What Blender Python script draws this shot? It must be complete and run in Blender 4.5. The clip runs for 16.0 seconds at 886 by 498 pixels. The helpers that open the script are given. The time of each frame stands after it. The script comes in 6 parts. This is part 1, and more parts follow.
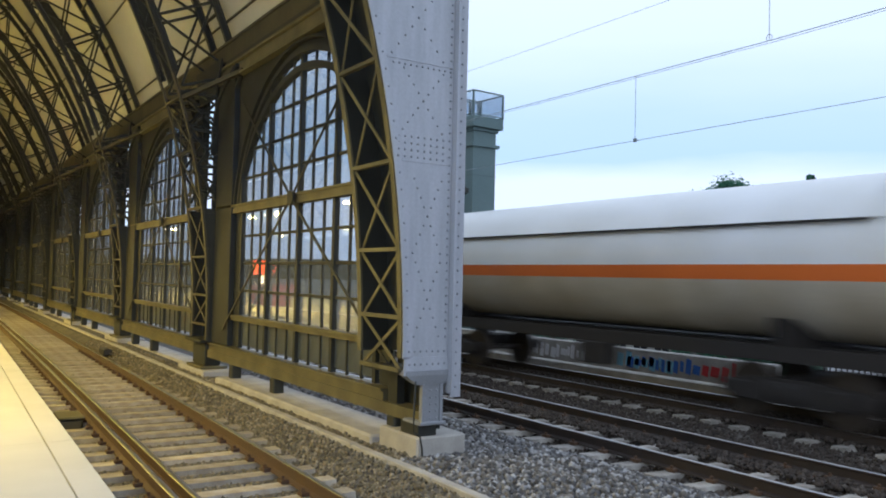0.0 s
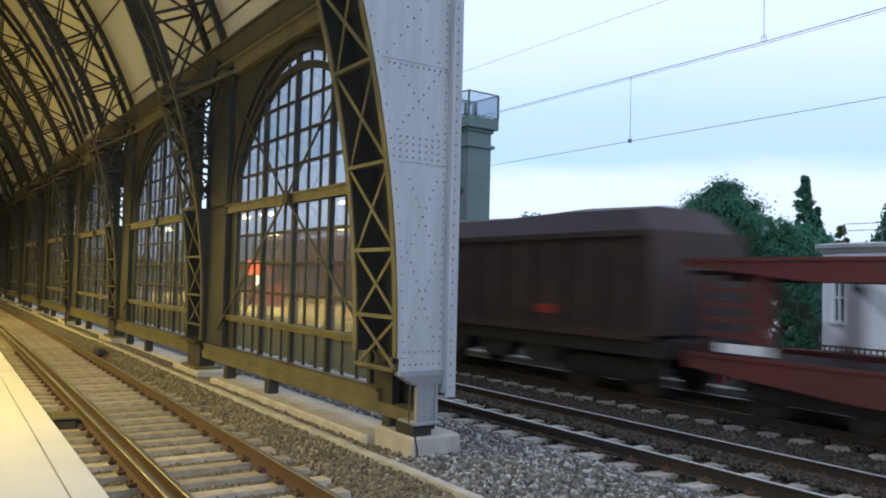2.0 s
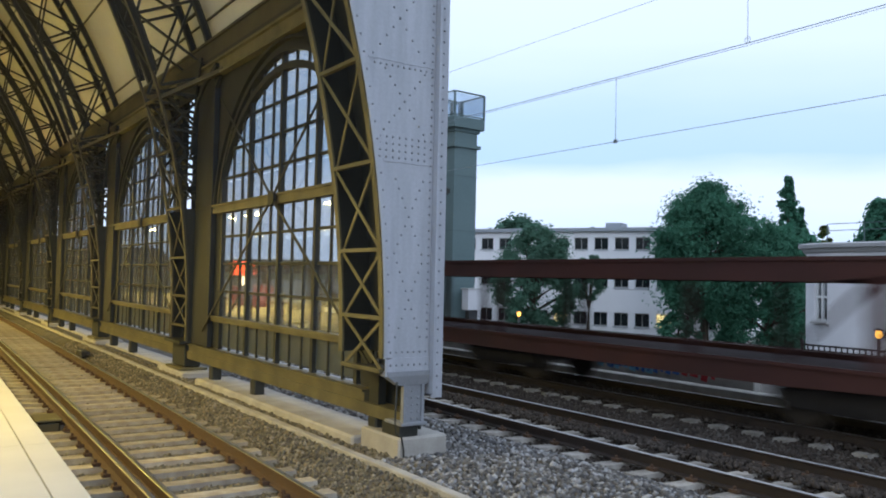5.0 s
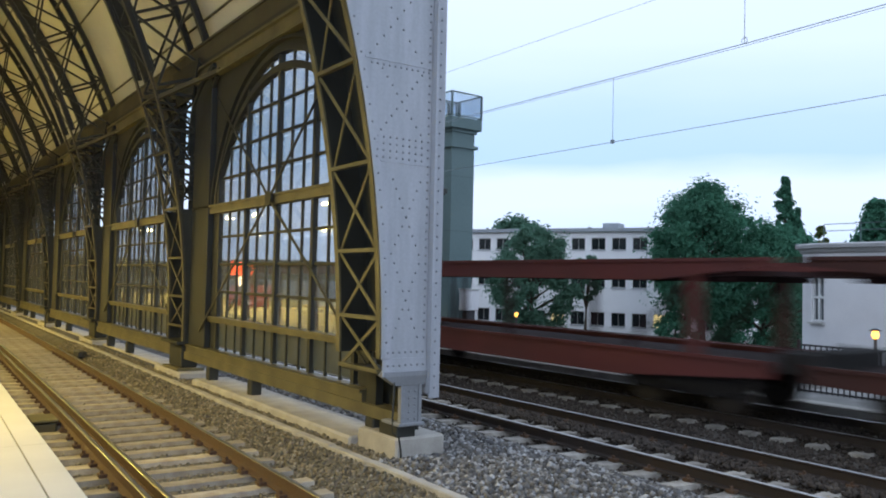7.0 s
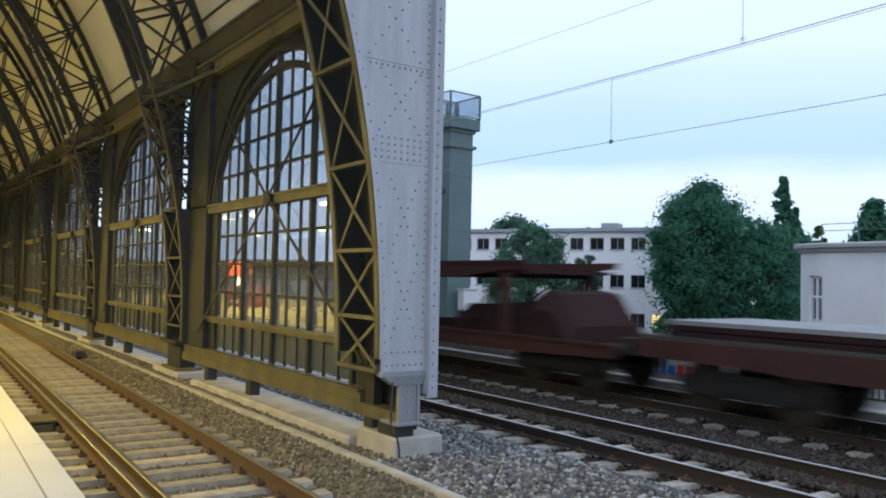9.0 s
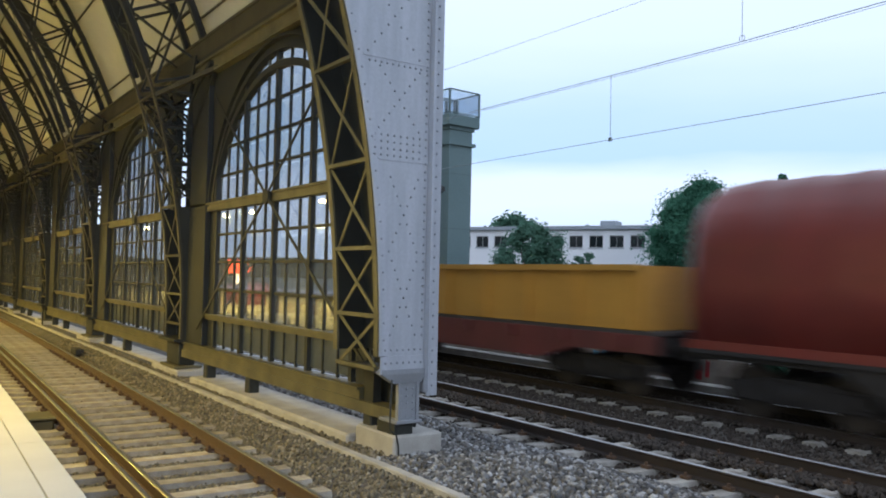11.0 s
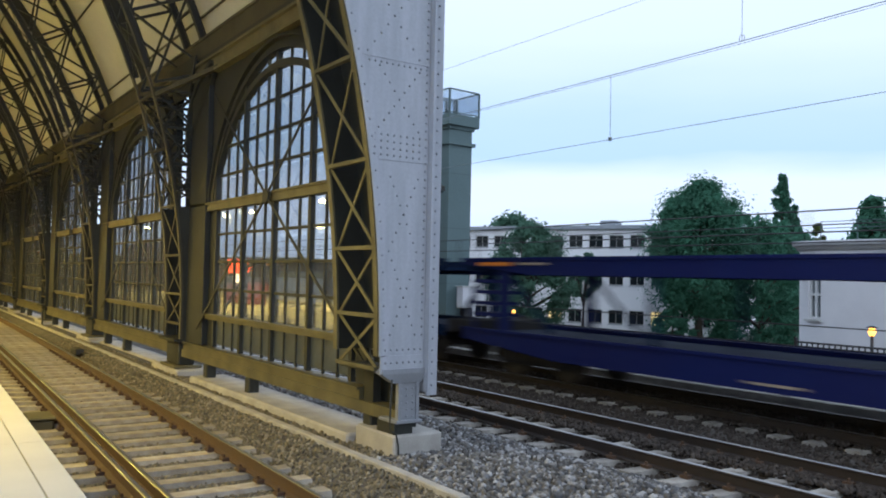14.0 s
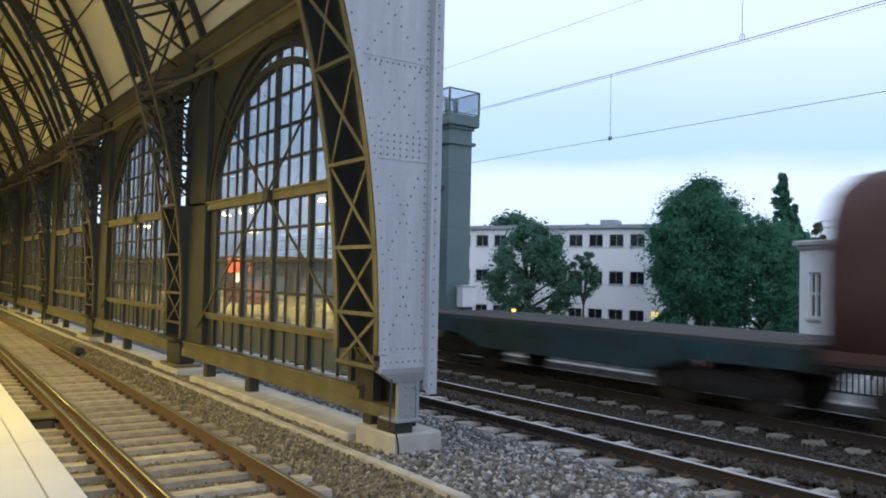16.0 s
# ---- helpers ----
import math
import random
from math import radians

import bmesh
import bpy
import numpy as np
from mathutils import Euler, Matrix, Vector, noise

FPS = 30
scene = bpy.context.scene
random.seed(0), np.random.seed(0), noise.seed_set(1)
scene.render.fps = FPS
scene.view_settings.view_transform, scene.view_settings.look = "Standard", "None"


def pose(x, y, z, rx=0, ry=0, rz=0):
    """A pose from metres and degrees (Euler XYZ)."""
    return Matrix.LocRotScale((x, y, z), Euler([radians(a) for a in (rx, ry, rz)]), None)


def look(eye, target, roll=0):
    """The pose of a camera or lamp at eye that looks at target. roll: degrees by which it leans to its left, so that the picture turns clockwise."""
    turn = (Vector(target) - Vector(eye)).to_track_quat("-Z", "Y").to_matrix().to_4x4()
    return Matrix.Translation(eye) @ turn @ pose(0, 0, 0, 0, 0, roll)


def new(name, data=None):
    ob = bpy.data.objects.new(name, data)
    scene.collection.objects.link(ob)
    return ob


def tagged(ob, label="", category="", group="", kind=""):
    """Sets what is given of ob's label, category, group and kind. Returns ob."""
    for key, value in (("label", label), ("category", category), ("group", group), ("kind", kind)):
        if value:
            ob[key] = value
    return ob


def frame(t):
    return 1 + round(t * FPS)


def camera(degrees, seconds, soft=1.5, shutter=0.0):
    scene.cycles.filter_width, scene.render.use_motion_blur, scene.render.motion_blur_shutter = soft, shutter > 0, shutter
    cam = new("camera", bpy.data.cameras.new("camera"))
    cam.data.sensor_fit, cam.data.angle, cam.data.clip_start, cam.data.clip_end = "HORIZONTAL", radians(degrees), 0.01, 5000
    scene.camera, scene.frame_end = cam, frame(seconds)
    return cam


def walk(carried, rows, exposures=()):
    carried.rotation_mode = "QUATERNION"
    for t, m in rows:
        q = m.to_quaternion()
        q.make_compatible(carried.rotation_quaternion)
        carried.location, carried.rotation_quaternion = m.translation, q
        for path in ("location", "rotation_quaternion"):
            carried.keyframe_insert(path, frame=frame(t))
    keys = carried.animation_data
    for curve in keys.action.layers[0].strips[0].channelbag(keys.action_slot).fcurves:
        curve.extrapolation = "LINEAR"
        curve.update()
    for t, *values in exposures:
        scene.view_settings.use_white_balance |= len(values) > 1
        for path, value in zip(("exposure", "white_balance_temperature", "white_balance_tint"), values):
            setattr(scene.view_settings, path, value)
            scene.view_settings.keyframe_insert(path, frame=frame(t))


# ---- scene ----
# The rail heads lie at z = 0, the tracks run along y, the camera stands on the hall's platform.
cam = camera(58.12, 16.0, soft=1.9, shutter=1.0)
EYE = (0.0, 0.0, 2.25)
walk(cam, [(t, pose(*EYE, rx, ry, rz)) for t, rx, ry, rz in (
    (0.0, 92.081, -1.333, -33.192), (0.5, 92.100, -1.365, -33.256), (1.0, 92.102, -1.371, -33.398),
    (1.5, 92.096, -1.363, -33.440), (2.0, 92.104, -1.380, -33.540), (2.5, 92.070, -1.308, -33.607),
    (3.0, 92.054, -1.317, -33.665), (3.5, 92.064, -1.309, -33.864), (4.0, 92.090, -1.274, -34.181),
    (6.5, 92.174, -1.268, -34.660), (7.0, 92.174, -1.261, -34.719), (7.5, 92.174, -1.258, -34.775),
    (8.0, 92.169, -1.262, -34.787), (9.0, 92.168, -1.254, -34.833), (11.5, 91.994, -1.257, -34.895),
    (14.0, 91.992, -1.245, -34.897), (14.5, 91.940, -1.260, -34.896), (16.0, 91.934, -1.260, -34.896))],
    exposures=[(0.0, 0.0), (16.0, 0.0)])

# ---- world and light ----
world = bpy.data.worlds.new("evening_sky")
scene.world = world
world.use_nodes = True
wn, wl = world.node_tree.nodes, world.node_tree.links
wn.clear()
w_out, w_bg = wn.new("ShaderNodeOutputWorld"), wn.new("ShaderNodeBackground")
w_sky = wn.new("ShaderNodeTexSky")
w_sky.sky_type, w_sky.sun_disc = "NISHITA", False
w_sky.sun_elevation, w_sky.sun_rotation = radians(15), radians(212)
w_sky.air_density, w_sky.dust_density, w_sky.ozone_density = 1.0, 2.0, 3.0
w_co, w_map = wn.new("ShaderNodeTexCoord"), wn.new("ShaderNodeMapping")
w_map.inputs["Scale"].default_value = (1.0, 1.0, 5.0)
w_noise, w_ramp, w_mix = wn.new("ShaderNodeTexNoise"), wn.new("ShaderNodeValToRGB"), wn.new("ShaderNodeMix")
w_noise.inputs["Scale"].default_value, w_noise.inputs["Detail"].default_value = 1.9, 6.0
w_split, w_wave, w_sum = wn.new("ShaderNodeSeparateXYZ"), wn.new("ShaderNodeMapRange"), wn.new("ShaderNodeMath")
w_wave.inputs["To Min"].default_value, w_wave.inputs["To Max"].default_value = -0.045, 0.045
w_sum.operation = "ADD"
# cloud cover by height: hazy horizon, a bank of white cloud, a clear blue gap, then thin high cloud all over
cover = ((0.0, 0.82), (0.05, 0.80), (0.085, 0.97), (0.115, 0.97), (0.145, 0.50), (0.19, 0.56), (0.27, 0.88), (0.36, 0.97), (1.0, 0.92))
while len(w_ramp.color_ramp.elements) < len(cover):
    w_ramp.color_ramp.elements.new(0.5)
for k, (h, c) in enumerate(cover):
    w_ramp.color_ramp.elements[k].position = h
    w_ramp.color_ramp.elements[k].color = (c, c, c, 1)
w_mix.data_type = "RGBA"
w_mix.inputs["B"].default_value = (9.7, 11.4, 14.4, 1.0)
w_blue = wn.new("ShaderNodeMix")
w_blue.data_type, w_blue.inputs["Factor"].default_value = "RGBA", 0.75
w_blue.inputs["B"].default_value = (2.6, 7.2, 12.4, 1.0)
wl.new(w_co.outputs["Generated"], w_map.inputs["Vector"])
wl.new(w_co.outputs["Generated"], w_split.inputs["Vector"])
wl.new(w_map.outputs["Vector"], w_noise.inputs["Vector"])
wl.new(w_noise.outputs["Fac"], w_wave.inputs["Value"])
wl.new(w_split.outputs["Z"], w_sum.inputs[0])
wl.new(w_wave.outputs["Result"], w_sum.inputs[1])
wl.new(w_sum.outputs["Value"], w_ramp.inputs["Fac"])
wl.new(w_ramp.outputs["Color"], w_mix.inputs["Factor"])
wl.new(w_sky.outputs["Color"], w_blue.inputs["A"])
wl.new(w_blue.outputs["Result"], w_mix.inputs["A"])
wl.new(w_mix.outputs["Result"], w_bg.inputs["Color"])
w_bg.inputs["Strength"].default_value = 0.093
wl.new(w_bg.outputs["Background"], w_out.inputs["Surface"])

sun_data = bpy.data.lights.new("sun", "SUN")
sun_data.energy, sun_data.angle, sun_data.color = 0.32, radians(30), (0.92, 0.96, 1.0)
sun = new("sun", sun_data)
sun.matrix_world = look((0, 0, 60), (31, 50, 44))

LAMP_ROWS = ((-1.6, 4.9), (-8.5, 4.9))
LAMP_YS = (11.0, 18.0, 25.5, 33.2, 36.8, 40.5, 50.5, 62.0)
for lx, lz in LAMP_ROWS:
    for ly in LAMP_YS:
        ld = bpy.data.lights.new("hall_light", "AREA")
        ld.shape, ld.size, ld.size_y = "RECTANGLE", 0.3, 1.5
        ld.energy, ld.color = 440, (1.0, 0.745, 0.17)
        new("hall_light", ld).matrix_world = pose(lx, ly, lz - 0.06)


# ---- materials ----
def material(name, colour, rough=0.6, metal=0.0, vary=0.25, scale=3.0, fine=40.0, bump=0.15, second=None, spots=0.5,
             random_piece=0.0, glow=None, spec=0.5, stretch=None):
    """A surface with broad stains towards a second colour, a fine grain and a fine relief, sized in metres."""
    m = bpy.data.materials.new(name)
    m.use_nodes = True
    n, l = m.node_tree.nodes, m.node_tree.links
    b = n["Principled BSDF"]
    b.inputs["Roughness"].default_value, b.inputs["Metallic"].default_value = rough, metal
    b.inputs["Specular IOR Level"].default_value = spec
    co = n.new("ShaderNodeTexCoord")
    big, small = n.new("ShaderNodeTexNoise"), n.new("ShaderNodeTexNoise")
    big.inputs["Scale"].default_value, big.inputs["Detail"].default_value = scale, 6.0
    small.inputs["Scale"].default_value, small.inputs["Detail"].default_value = fine, 3.0
    l.new(co.outputs["Object"], small.inputs["Vector"])
    if stretch:
        run = n.new("ShaderNodeMapping")
        run.inputs["Scale"].default_value = stretch
        l.new(co.outputs["Object"], run.inputs["Vector"])
        l.new(run.outputs["Vector"], big.inputs["Vector"])
    else:
        l.new(co.outputs["Object"], big.inputs["Vector"])
    second = second or tuple(c * (1 - vary) for c in colour)
    ramp = n.new("ShaderNodeValToRGB")
    ramp.color_ramp.elements[0].position = max(0.0, spots - 0.18)
    ramp.color_ramp.elements[1].position = min(1.0, spots + 0.18)
    ramp.color_ramp.elements[0].color, ramp.color_ramp.elements[1].color = (*second, 1), (*colour, 1)
    l.new(big.outputs["Fac"], ramp.inputs["Fac"])
    grain = n.new("ShaderNodeHueSaturation")
    span = n.new("ShaderNodeMapRange")
    span.inputs["To Min"].default_value, span.inputs["To Max"].default_value = 1 - vary, 1 + vary
    l.new(small.outputs["Fac"], span.inputs["Value"])
    l.new(ramp.outputs["Color"], grain.inputs["Color"])
    value = span.outputs["Result"]
    if random_piece:
        info, mul, wide = n.new("ShaderNodeObjectInfo"), n.new("ShaderNodeMath"), n.new("ShaderNodeMapRange")
        wide.inputs["To Min"].default_value, wide.inputs["To Max"].default_value = 1 - random_piece, 1 + random_piece
        mul.operation = "MULTIPLY"
        l.new(info.outputs["Random"], wide.inputs["Value"])
        l.new(wide.outputs["Result"], mul.inputs[0])
        l.new(value, mul.inputs[1])
        value = mul.outputs["Value"]
    l.new(value, grain.inputs["Value"])
    l.new(grain.outputs["Color"], b.inputs["Base Color"])
    if bump:
        bp = n.new("ShaderNodeBump")
        bp.inputs["Strength"].default_value, bp.inputs["Distance"].default_value = bump, 0.02
        l.new(small.outputs["Fac"], bp.inputs["Height"])
        l.new(bp.outputs["Normal"], b.inputs["Normal"])
    if glow:
        b.inputs["Emission Color"].default_value = (*glow[0], 1)
        b.inputs["Emission Strength"].default_value = glow[1]
    return m


def island_material(name, colours, rough=0.9, bump=0.3, fine=30.0, thin=0.0):
    """A surface whose loose pieces (stones, leaves) each take a colour of their own."""
    m = bpy.data.materials.new(name)
    m.use_nodes = True
    n, l = m.node_tree.nodes, m.node_tree.links
    b = n["Principled BSDF"]
    b.inputs["Roughness"].default_value = rough
    b.inputs["Specular IOR Level"].default_value = 0.3
    geo, ramp = n.new("ShaderNodeNewGeometry"), n.new("ShaderNodeValToRGB")
    while len(ramp.color_ramp.elements) < len(colours):
        ramp.color_ramp.elements.new(0.5)
    for k, c in enumerate(colours):
        ramp.color_ramp.elements[k].position = k / max(1, len(colours) - 1)
        ramp.color_ramp.elements[k].color = (*c, 1)
    l.new(geo.outputs["Random Per Island"], ramp.inputs["Fac"])
    co, tex, hs, span = (n.new("ShaderNode" + k) for k in ("TexCoord", "TexNoise", "HueSaturation", "MapRange"))
    tex.inputs["Scale"].default_value = fine
    l.new(co.outputs["Object"], tex.inputs["Vector"])
    span.inputs["To Min"].default_value, span.inputs["To Max"].default_value = 0.7, 1.3
    l.new(tex.outputs["Fac"], span.inputs["Value"])
    l.new(span.outputs["Result"], hs.inputs["Value"])
    l.new(ramp.outputs["Color"], hs.inputs["Color"])
    l.new(hs.outputs["Color"], b.inputs["Base Color"])
    if thin:
        glowing, blend = n.new("ShaderNodeBsdfTranslucent"), n.new("ShaderNodeMixShader")
        blend.inputs["Fac"].default_value = thin
        l.new(hs.outputs["Color"], glowing.inputs["Color"])
        l.new(b.outputs["BSDF"], blend.inputs[1])
        l.new(glowing.outputs["BSDF"], blend.inputs[2])
        l.new(blend.outputs["Shader"], n["Material Output"].inputs["Surface"])
    if bump:
        bp = n.new("ShaderNodeBump")
        bp.inputs["Strength"].default_value, bp.inputs["Distance"].default_value = bump, 0.01
        l.new(tex.outputs["Fac"], bp.inputs["Height"])
        l.new(bp.outputs["Normal"], b.inputs["Normal"])
    return m


def glass_material(name, tint=(0.84, 0.88, 0.93)):
    """A thin pane: what it does not mirror passes straight through, slightly dulled by dirt."""
    m = bpy.data.materials.new(name)
    m.use_nodes = True
    n, l = m.node_tree.nodes, m.node_tree.links
    n.remove(n["Principled BSDF"])
    clear, gloss, edge, power, mix = (n.new("ShaderNode" + k) for k in ("BsdfTransparent", "BsdfGlossy", "LayerWeight", "Math", "MixShader"))
    edge.inputs["Blend"].default_value = 0.5
    power.operation, power.inputs[1].default_value = "POWER", 2.9
    l.new(edge.outputs["Facing"], power.inputs[0])
    clear.inputs["Color"].default_value = (*tint, 1)
    gloss.inputs["Roughness"].default_value = 0.03
    l.new(power.outputs["Value"], mix.inputs["Fac"])
    l.new(clear.outputs["BSDF"], mix.inputs[1])
    l.new(gloss.outputs["BSDF"], mix.inputs[2])
    dust, film, spread, stain = (n.new("ShaderNode" + k) for k in ("BsdfDiffuse", "MixShader", "MapRange", "TexNoise"))
    dust.inputs["Color"].default_value = (0.48, 0.49, 0.47, 1)
    stain.inputs["Scale"].default_value = 1.7
    l.new(n.new("ShaderNodeTexCoord").outputs["Object"], stain.inputs["Vector"])
    spread.inputs["To Min"].default_value, spread.inputs["To Max"].default_value = 0.05, 0.20
    l.new(stain.outputs["Fac"], spread.inputs["Value"])
    l.new(spread.outputs["Result"], film.inputs["Fac"])
    l.new(mix.outputs["Shader"], film.inputs[1])
    l.new(dust.outputs["BSDF"], film.inputs[2])
    l.new(film.outputs["Shader"], n["Material Output"].inputs["Surface"])
    return m


PAINT_GREY = material("weathered_light_grey_paint", (0.42, 0.44, 0.49), 0.5, vary=0.10, scale=2.2, fine=25, bump=0.05, second=(0.34, 0.36, 0.40), stretch=(3.0, 3.0, 0.35))
# rivets, cap and stub: grime and their shade are both in this darker grey
PAINT_RIVET = material("grimy_shaded_grey_paint", (0.27, 0.285, 0.31), 0.5, vary=0.15, bump=0)
# Dark hall paints: the weak lamplight on wall and piers is put into them.
PAINT_DARK = material("dim_grey_green_paint", (0.028, 0.030, 0.026), 0.6, vary=0.2, scale=1.5, fine=30, bump=0.08, second=(0.021, 0.023, 0.020))
PAINT_DIM = material("dim_blue_grey_paint", (0.020, 0.024, 0.025), 0.65, vary=0.2, scale=1.5, fine=30, bump=0.08, second=(0.014, 0.016, 0.017))
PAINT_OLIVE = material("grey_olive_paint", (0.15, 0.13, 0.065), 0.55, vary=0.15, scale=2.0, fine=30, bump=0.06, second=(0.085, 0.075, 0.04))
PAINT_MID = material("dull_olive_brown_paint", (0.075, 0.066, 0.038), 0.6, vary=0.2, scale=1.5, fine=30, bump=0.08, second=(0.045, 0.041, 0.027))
CONCRETE = material("pale_concrete", (0.46, 0.44, 0.40), 0.9, vary=0.2, scale=2.5, fine=60, bump=0.3, second=(0.33, 0.31, 0.28))
PAVING = material("pale_platform_slab", (0.58, 0.565, 0.53), 0.8, vary=0.06, scale=1.5, fine=80, bump=0.08, second=(0.53, 0.515, 0.48))
JOINT = material("dark_joint", (0.16, 0.15, 0.13), 0.9)
ROOF_SKIN = material("cream_roof_membrane", (0.52, 0.52, 0.47), 0.8, vary=0.06, scale=0.4, fine=8, bump=0.03, second=(0.44, 0.44, 0.39))
RAIL_SIDE = material("rusty_rail_steel", (0.085, 0.046, 0.024), 0.75, vary=0.3, scale=4, fine=60, bump=0.2, second=(0.075, 0.045, 0.03))
RAIL_DARK = material("dark_rail_steel", (0.035, 0.022, 0.016), 0.7, vary=0.3, scale=4, fine=60, bump=0.2, second=(0.022, 0.016, 0.013))
RAIL_TOP = material("polished_rail_head", (0.40, 0.41, 0.44), 0.42, metal=1.0, vary=0.1, scale=2, fine=90, bump=0.02, second=(0.5, 0.48, 0.46))
SLEEPER = material("pale_concrete_sleeper", (0.42, 0.38, 0.31), 0.9, vary=0.25, scale=5, fine=60, bump=0.3, second=(0.28, 0.23, 0.17), random_piece=0.2)
SLEEPER_DARK = material("stained_concrete_sleeper", (0.42, 0.395, 0.355), 0.9, vary=0.25, scale=5, fine=60, bump=0.3, second=(0.20, 0.18, 0.155), random_piece=0.2)
BALLAST_BED = material("ballast_bed", (0.125, 0.112, 0.098), 0.95, vary=0.5, scale=1.2, fine=22, bump=0.8, second=(0.075, 0.066, 0.056))
BALLAST = island_material("grey_ballast_stone", [(0.06, 0.06, 0.06), (0.17, 0.165, 0.16), (0.11, 0.095, 0.08), (0.42, 0.42, 0.42), (0.10, 0.10, 0.105), (0.06, 0.055, 0.05)])
BALLAST_BROWN = island_material("rust_stained_ballast_stone", [(0.024, 0.020, 0.017), (0.060, 0.048, 0.040), (0.040, 0.030, 0.024), (0.095, 0.080, 0.068)])
BALLAST_HALL = island_material("dull_brown_ballast_stone", [(0.07, 0.062, 0.044), (0.19, 0.165, 0.115), (0.13, 0.108, 0.072), (0.33, 0.29, 0.22), (0.15, 0.135, 0.10), (0.24, 0.19, 0.12)])
DUSTY_PANE = material("dusty_grey_pane", (0.070, 0.086, 0.098), 0.35, vary=0.15, scale=2, fine=20, bump=0.02, second=(0.05, 0.062, 0.070))
GLASS = glass_material("old_window_glass")
EARTH = material("street_ground", (0.09, 0.10, 0.06), 0.95, vary=0.3, scale=0.15, fine=4, bump=0.4, second=(0.10, 0.095, 0.085))


# ---- mesh helpers ----
class Solid:
    """Collects boxes, bars, prisms and tubes of one part."""

    def __init__(self):
        self.v, self.f, self.smooth = [], [], []

    def add(self, verts, faces, smooth=False):
        k = len(self.v)
        self.v += [tuple(p) for p in verts]
        self.f += [tuple(k + i for i in f) for f in faces]
        self.smooth += [smooth] * len(faces)
        return self

    def box(self, x0, x1, y0, y1, z0, z1, bevel=0.0):
        c = bevel
        if not c:
            v = [(x, y, z) for x in (x0, x1) for y in (y0, y1) for z in (z0, z1)]
            return self.add(v, [(0, 1, 3, 2), (4, 6, 7, 5), (0, 4, 5, 1), (2, 3, 7, 6), (0, 2, 6, 4), (1, 5, 7, 3)])
        rings = []
        for z, s in ((z0, c), (z0 + c, 0), (z1 - c, 0), (z1, c)):
            a, b, p, q = x0 + s, x1 - s, y0 + s, y1 - s
            rings.append([(a + c, p, z), (b - c, p, z), (b, p + c, z), (b, q - c, z), (b - c, q, z), (a + c, q, z), (a, q - c, z), (a, p + c, z)])
        return self.loft(rings)

    def loft(self, rings, closed=True, caps=True, smooth=False):
        n, k = len(rings[0]), len(rings)
        v = [p for r in rings for p in r]
        f = []
        for j in range(k - 1):
            for i in range(n if closed else n - 1):
                a, b = j * n + i, j * n + (i + 1) % n
                f.append((a, b, b + n, a + n))
        self.add(v, f, smooth)
        if caps:
            base = len(self.v) - len(v)
            self.f += [tuple(base + i for i in reversed(range(n))), tuple(base + (k - 1) * n + i for i in range(n))]
            self.smooth += [False, False]
        return self

    def bar(self, p, q, w, h, up=(0, 0, 1)):
        """A straight bar from p to q, w wide and h high."""
        p, q = Vector(p), Vector(q)
        d = (q - p).normalized()
        s = d.cross(Vector(up))
        if s.length < 1e-4:
            s = d.cross(Vector((1, 0, 0)))
        s.normalize()
        u = s.cross(d)
        s, u = s * w / 2, u * h / 2
        return self.loft([[e - s - u, e + s - u, e + s + u, e - s + u] for e in (p, q)])

    def tube(self, points, r, n=8, caps=True):
        pts = [Vector(p) for p in points]
        rings = []
        for i, p in enumerate(pts):
            d = (pts[min(i + 1, len(pts) - 1)] - pts[max(i - 1, 0)]).normalized()
            s = d.cross(Vector((0, 0, 1)))
            if s.length < 1e-3:
                s = d.cross(Vector((1, 0, 0)))
            s.normalize()
            u = s.cross(d)
            rr = r[i] if isinstance(r, (list, tuple)) else r
            rings.append([p + (s * math.cos(a) + u * math.sin(a)) * rr for a in (2 * math.pi * k / n for k in range(n))])
        return self.loft(rings, caps=caps, smooth=True)

    def prism(self, outline, axis, a, b):
        """An outline of (u, v) pulled along an axis from a to b."""
        put = {"x": lambda u, v, w: (w, u, v), "y": lambda u, v, w: (u, w, v), "z": lambda u, v, w: (u, v, w)}[axis]
        return self.loft([[put(u, v, w) for u, v in outline] for w in (a, b)])

    def disc(self, c, axis, r, depth, n=16):
        out = [(r * math.cos(2 * math.pi * k / n), r * math.sin(2 * math.pi * k / n)) for k in range(n)]
        put = {"x": lambda u, v, w: (w, u, v), "y": lambda u, v, w: (u, w, v), "z": lambda u, v, w: (u, v, w)}[axis]
        return self.loft([[Vector(c) + Vector(put(u, v, w)) for u, v in out] for w in (-depth / 2, depth / 2)])

    def mesh(self, name, mat):
        me = bpy.data.meshes.new(name)
        me.from_pydata([tuple(p) for p in self.v], [], self.f)
        me.polygons.foreach_set("use_smooth", self.smooth)
        bm = bmesh.new()
        bm.from_mesh(me)
        bmesh.ops.recalc_face_normals(bm, faces=bm.faces)
        bm.to_mesh(me)
        bm.free()
        me.materials.append(mat)
        return me


def part(name, solid, mat, parent=None, label=""):
    ob = new(name, solid.mesh(name, mat))
    ob.parent = parent
    if label:
        ob["label"] = label
    return ob


def thing(name, x=0, y=0, z=0, **tags):
    ob = new(name)
    ob.matrix_basis = pose(x, y, z)
    ob.empty_display_size = 0.3
    return tagged(ob, **tags)


def structure(name, solid, mat, label, category):
    return tagged(part(name, solid, mat), label, category, kind="structure")


def piece(name, mesh, parent, m):
    ob = new(name, mesh)
    ob.parent = parent
    ob.matrix_basis = m
    return ob


# ---- ground, platform, tracks ----
BED = -0.25
STREET = -5.6


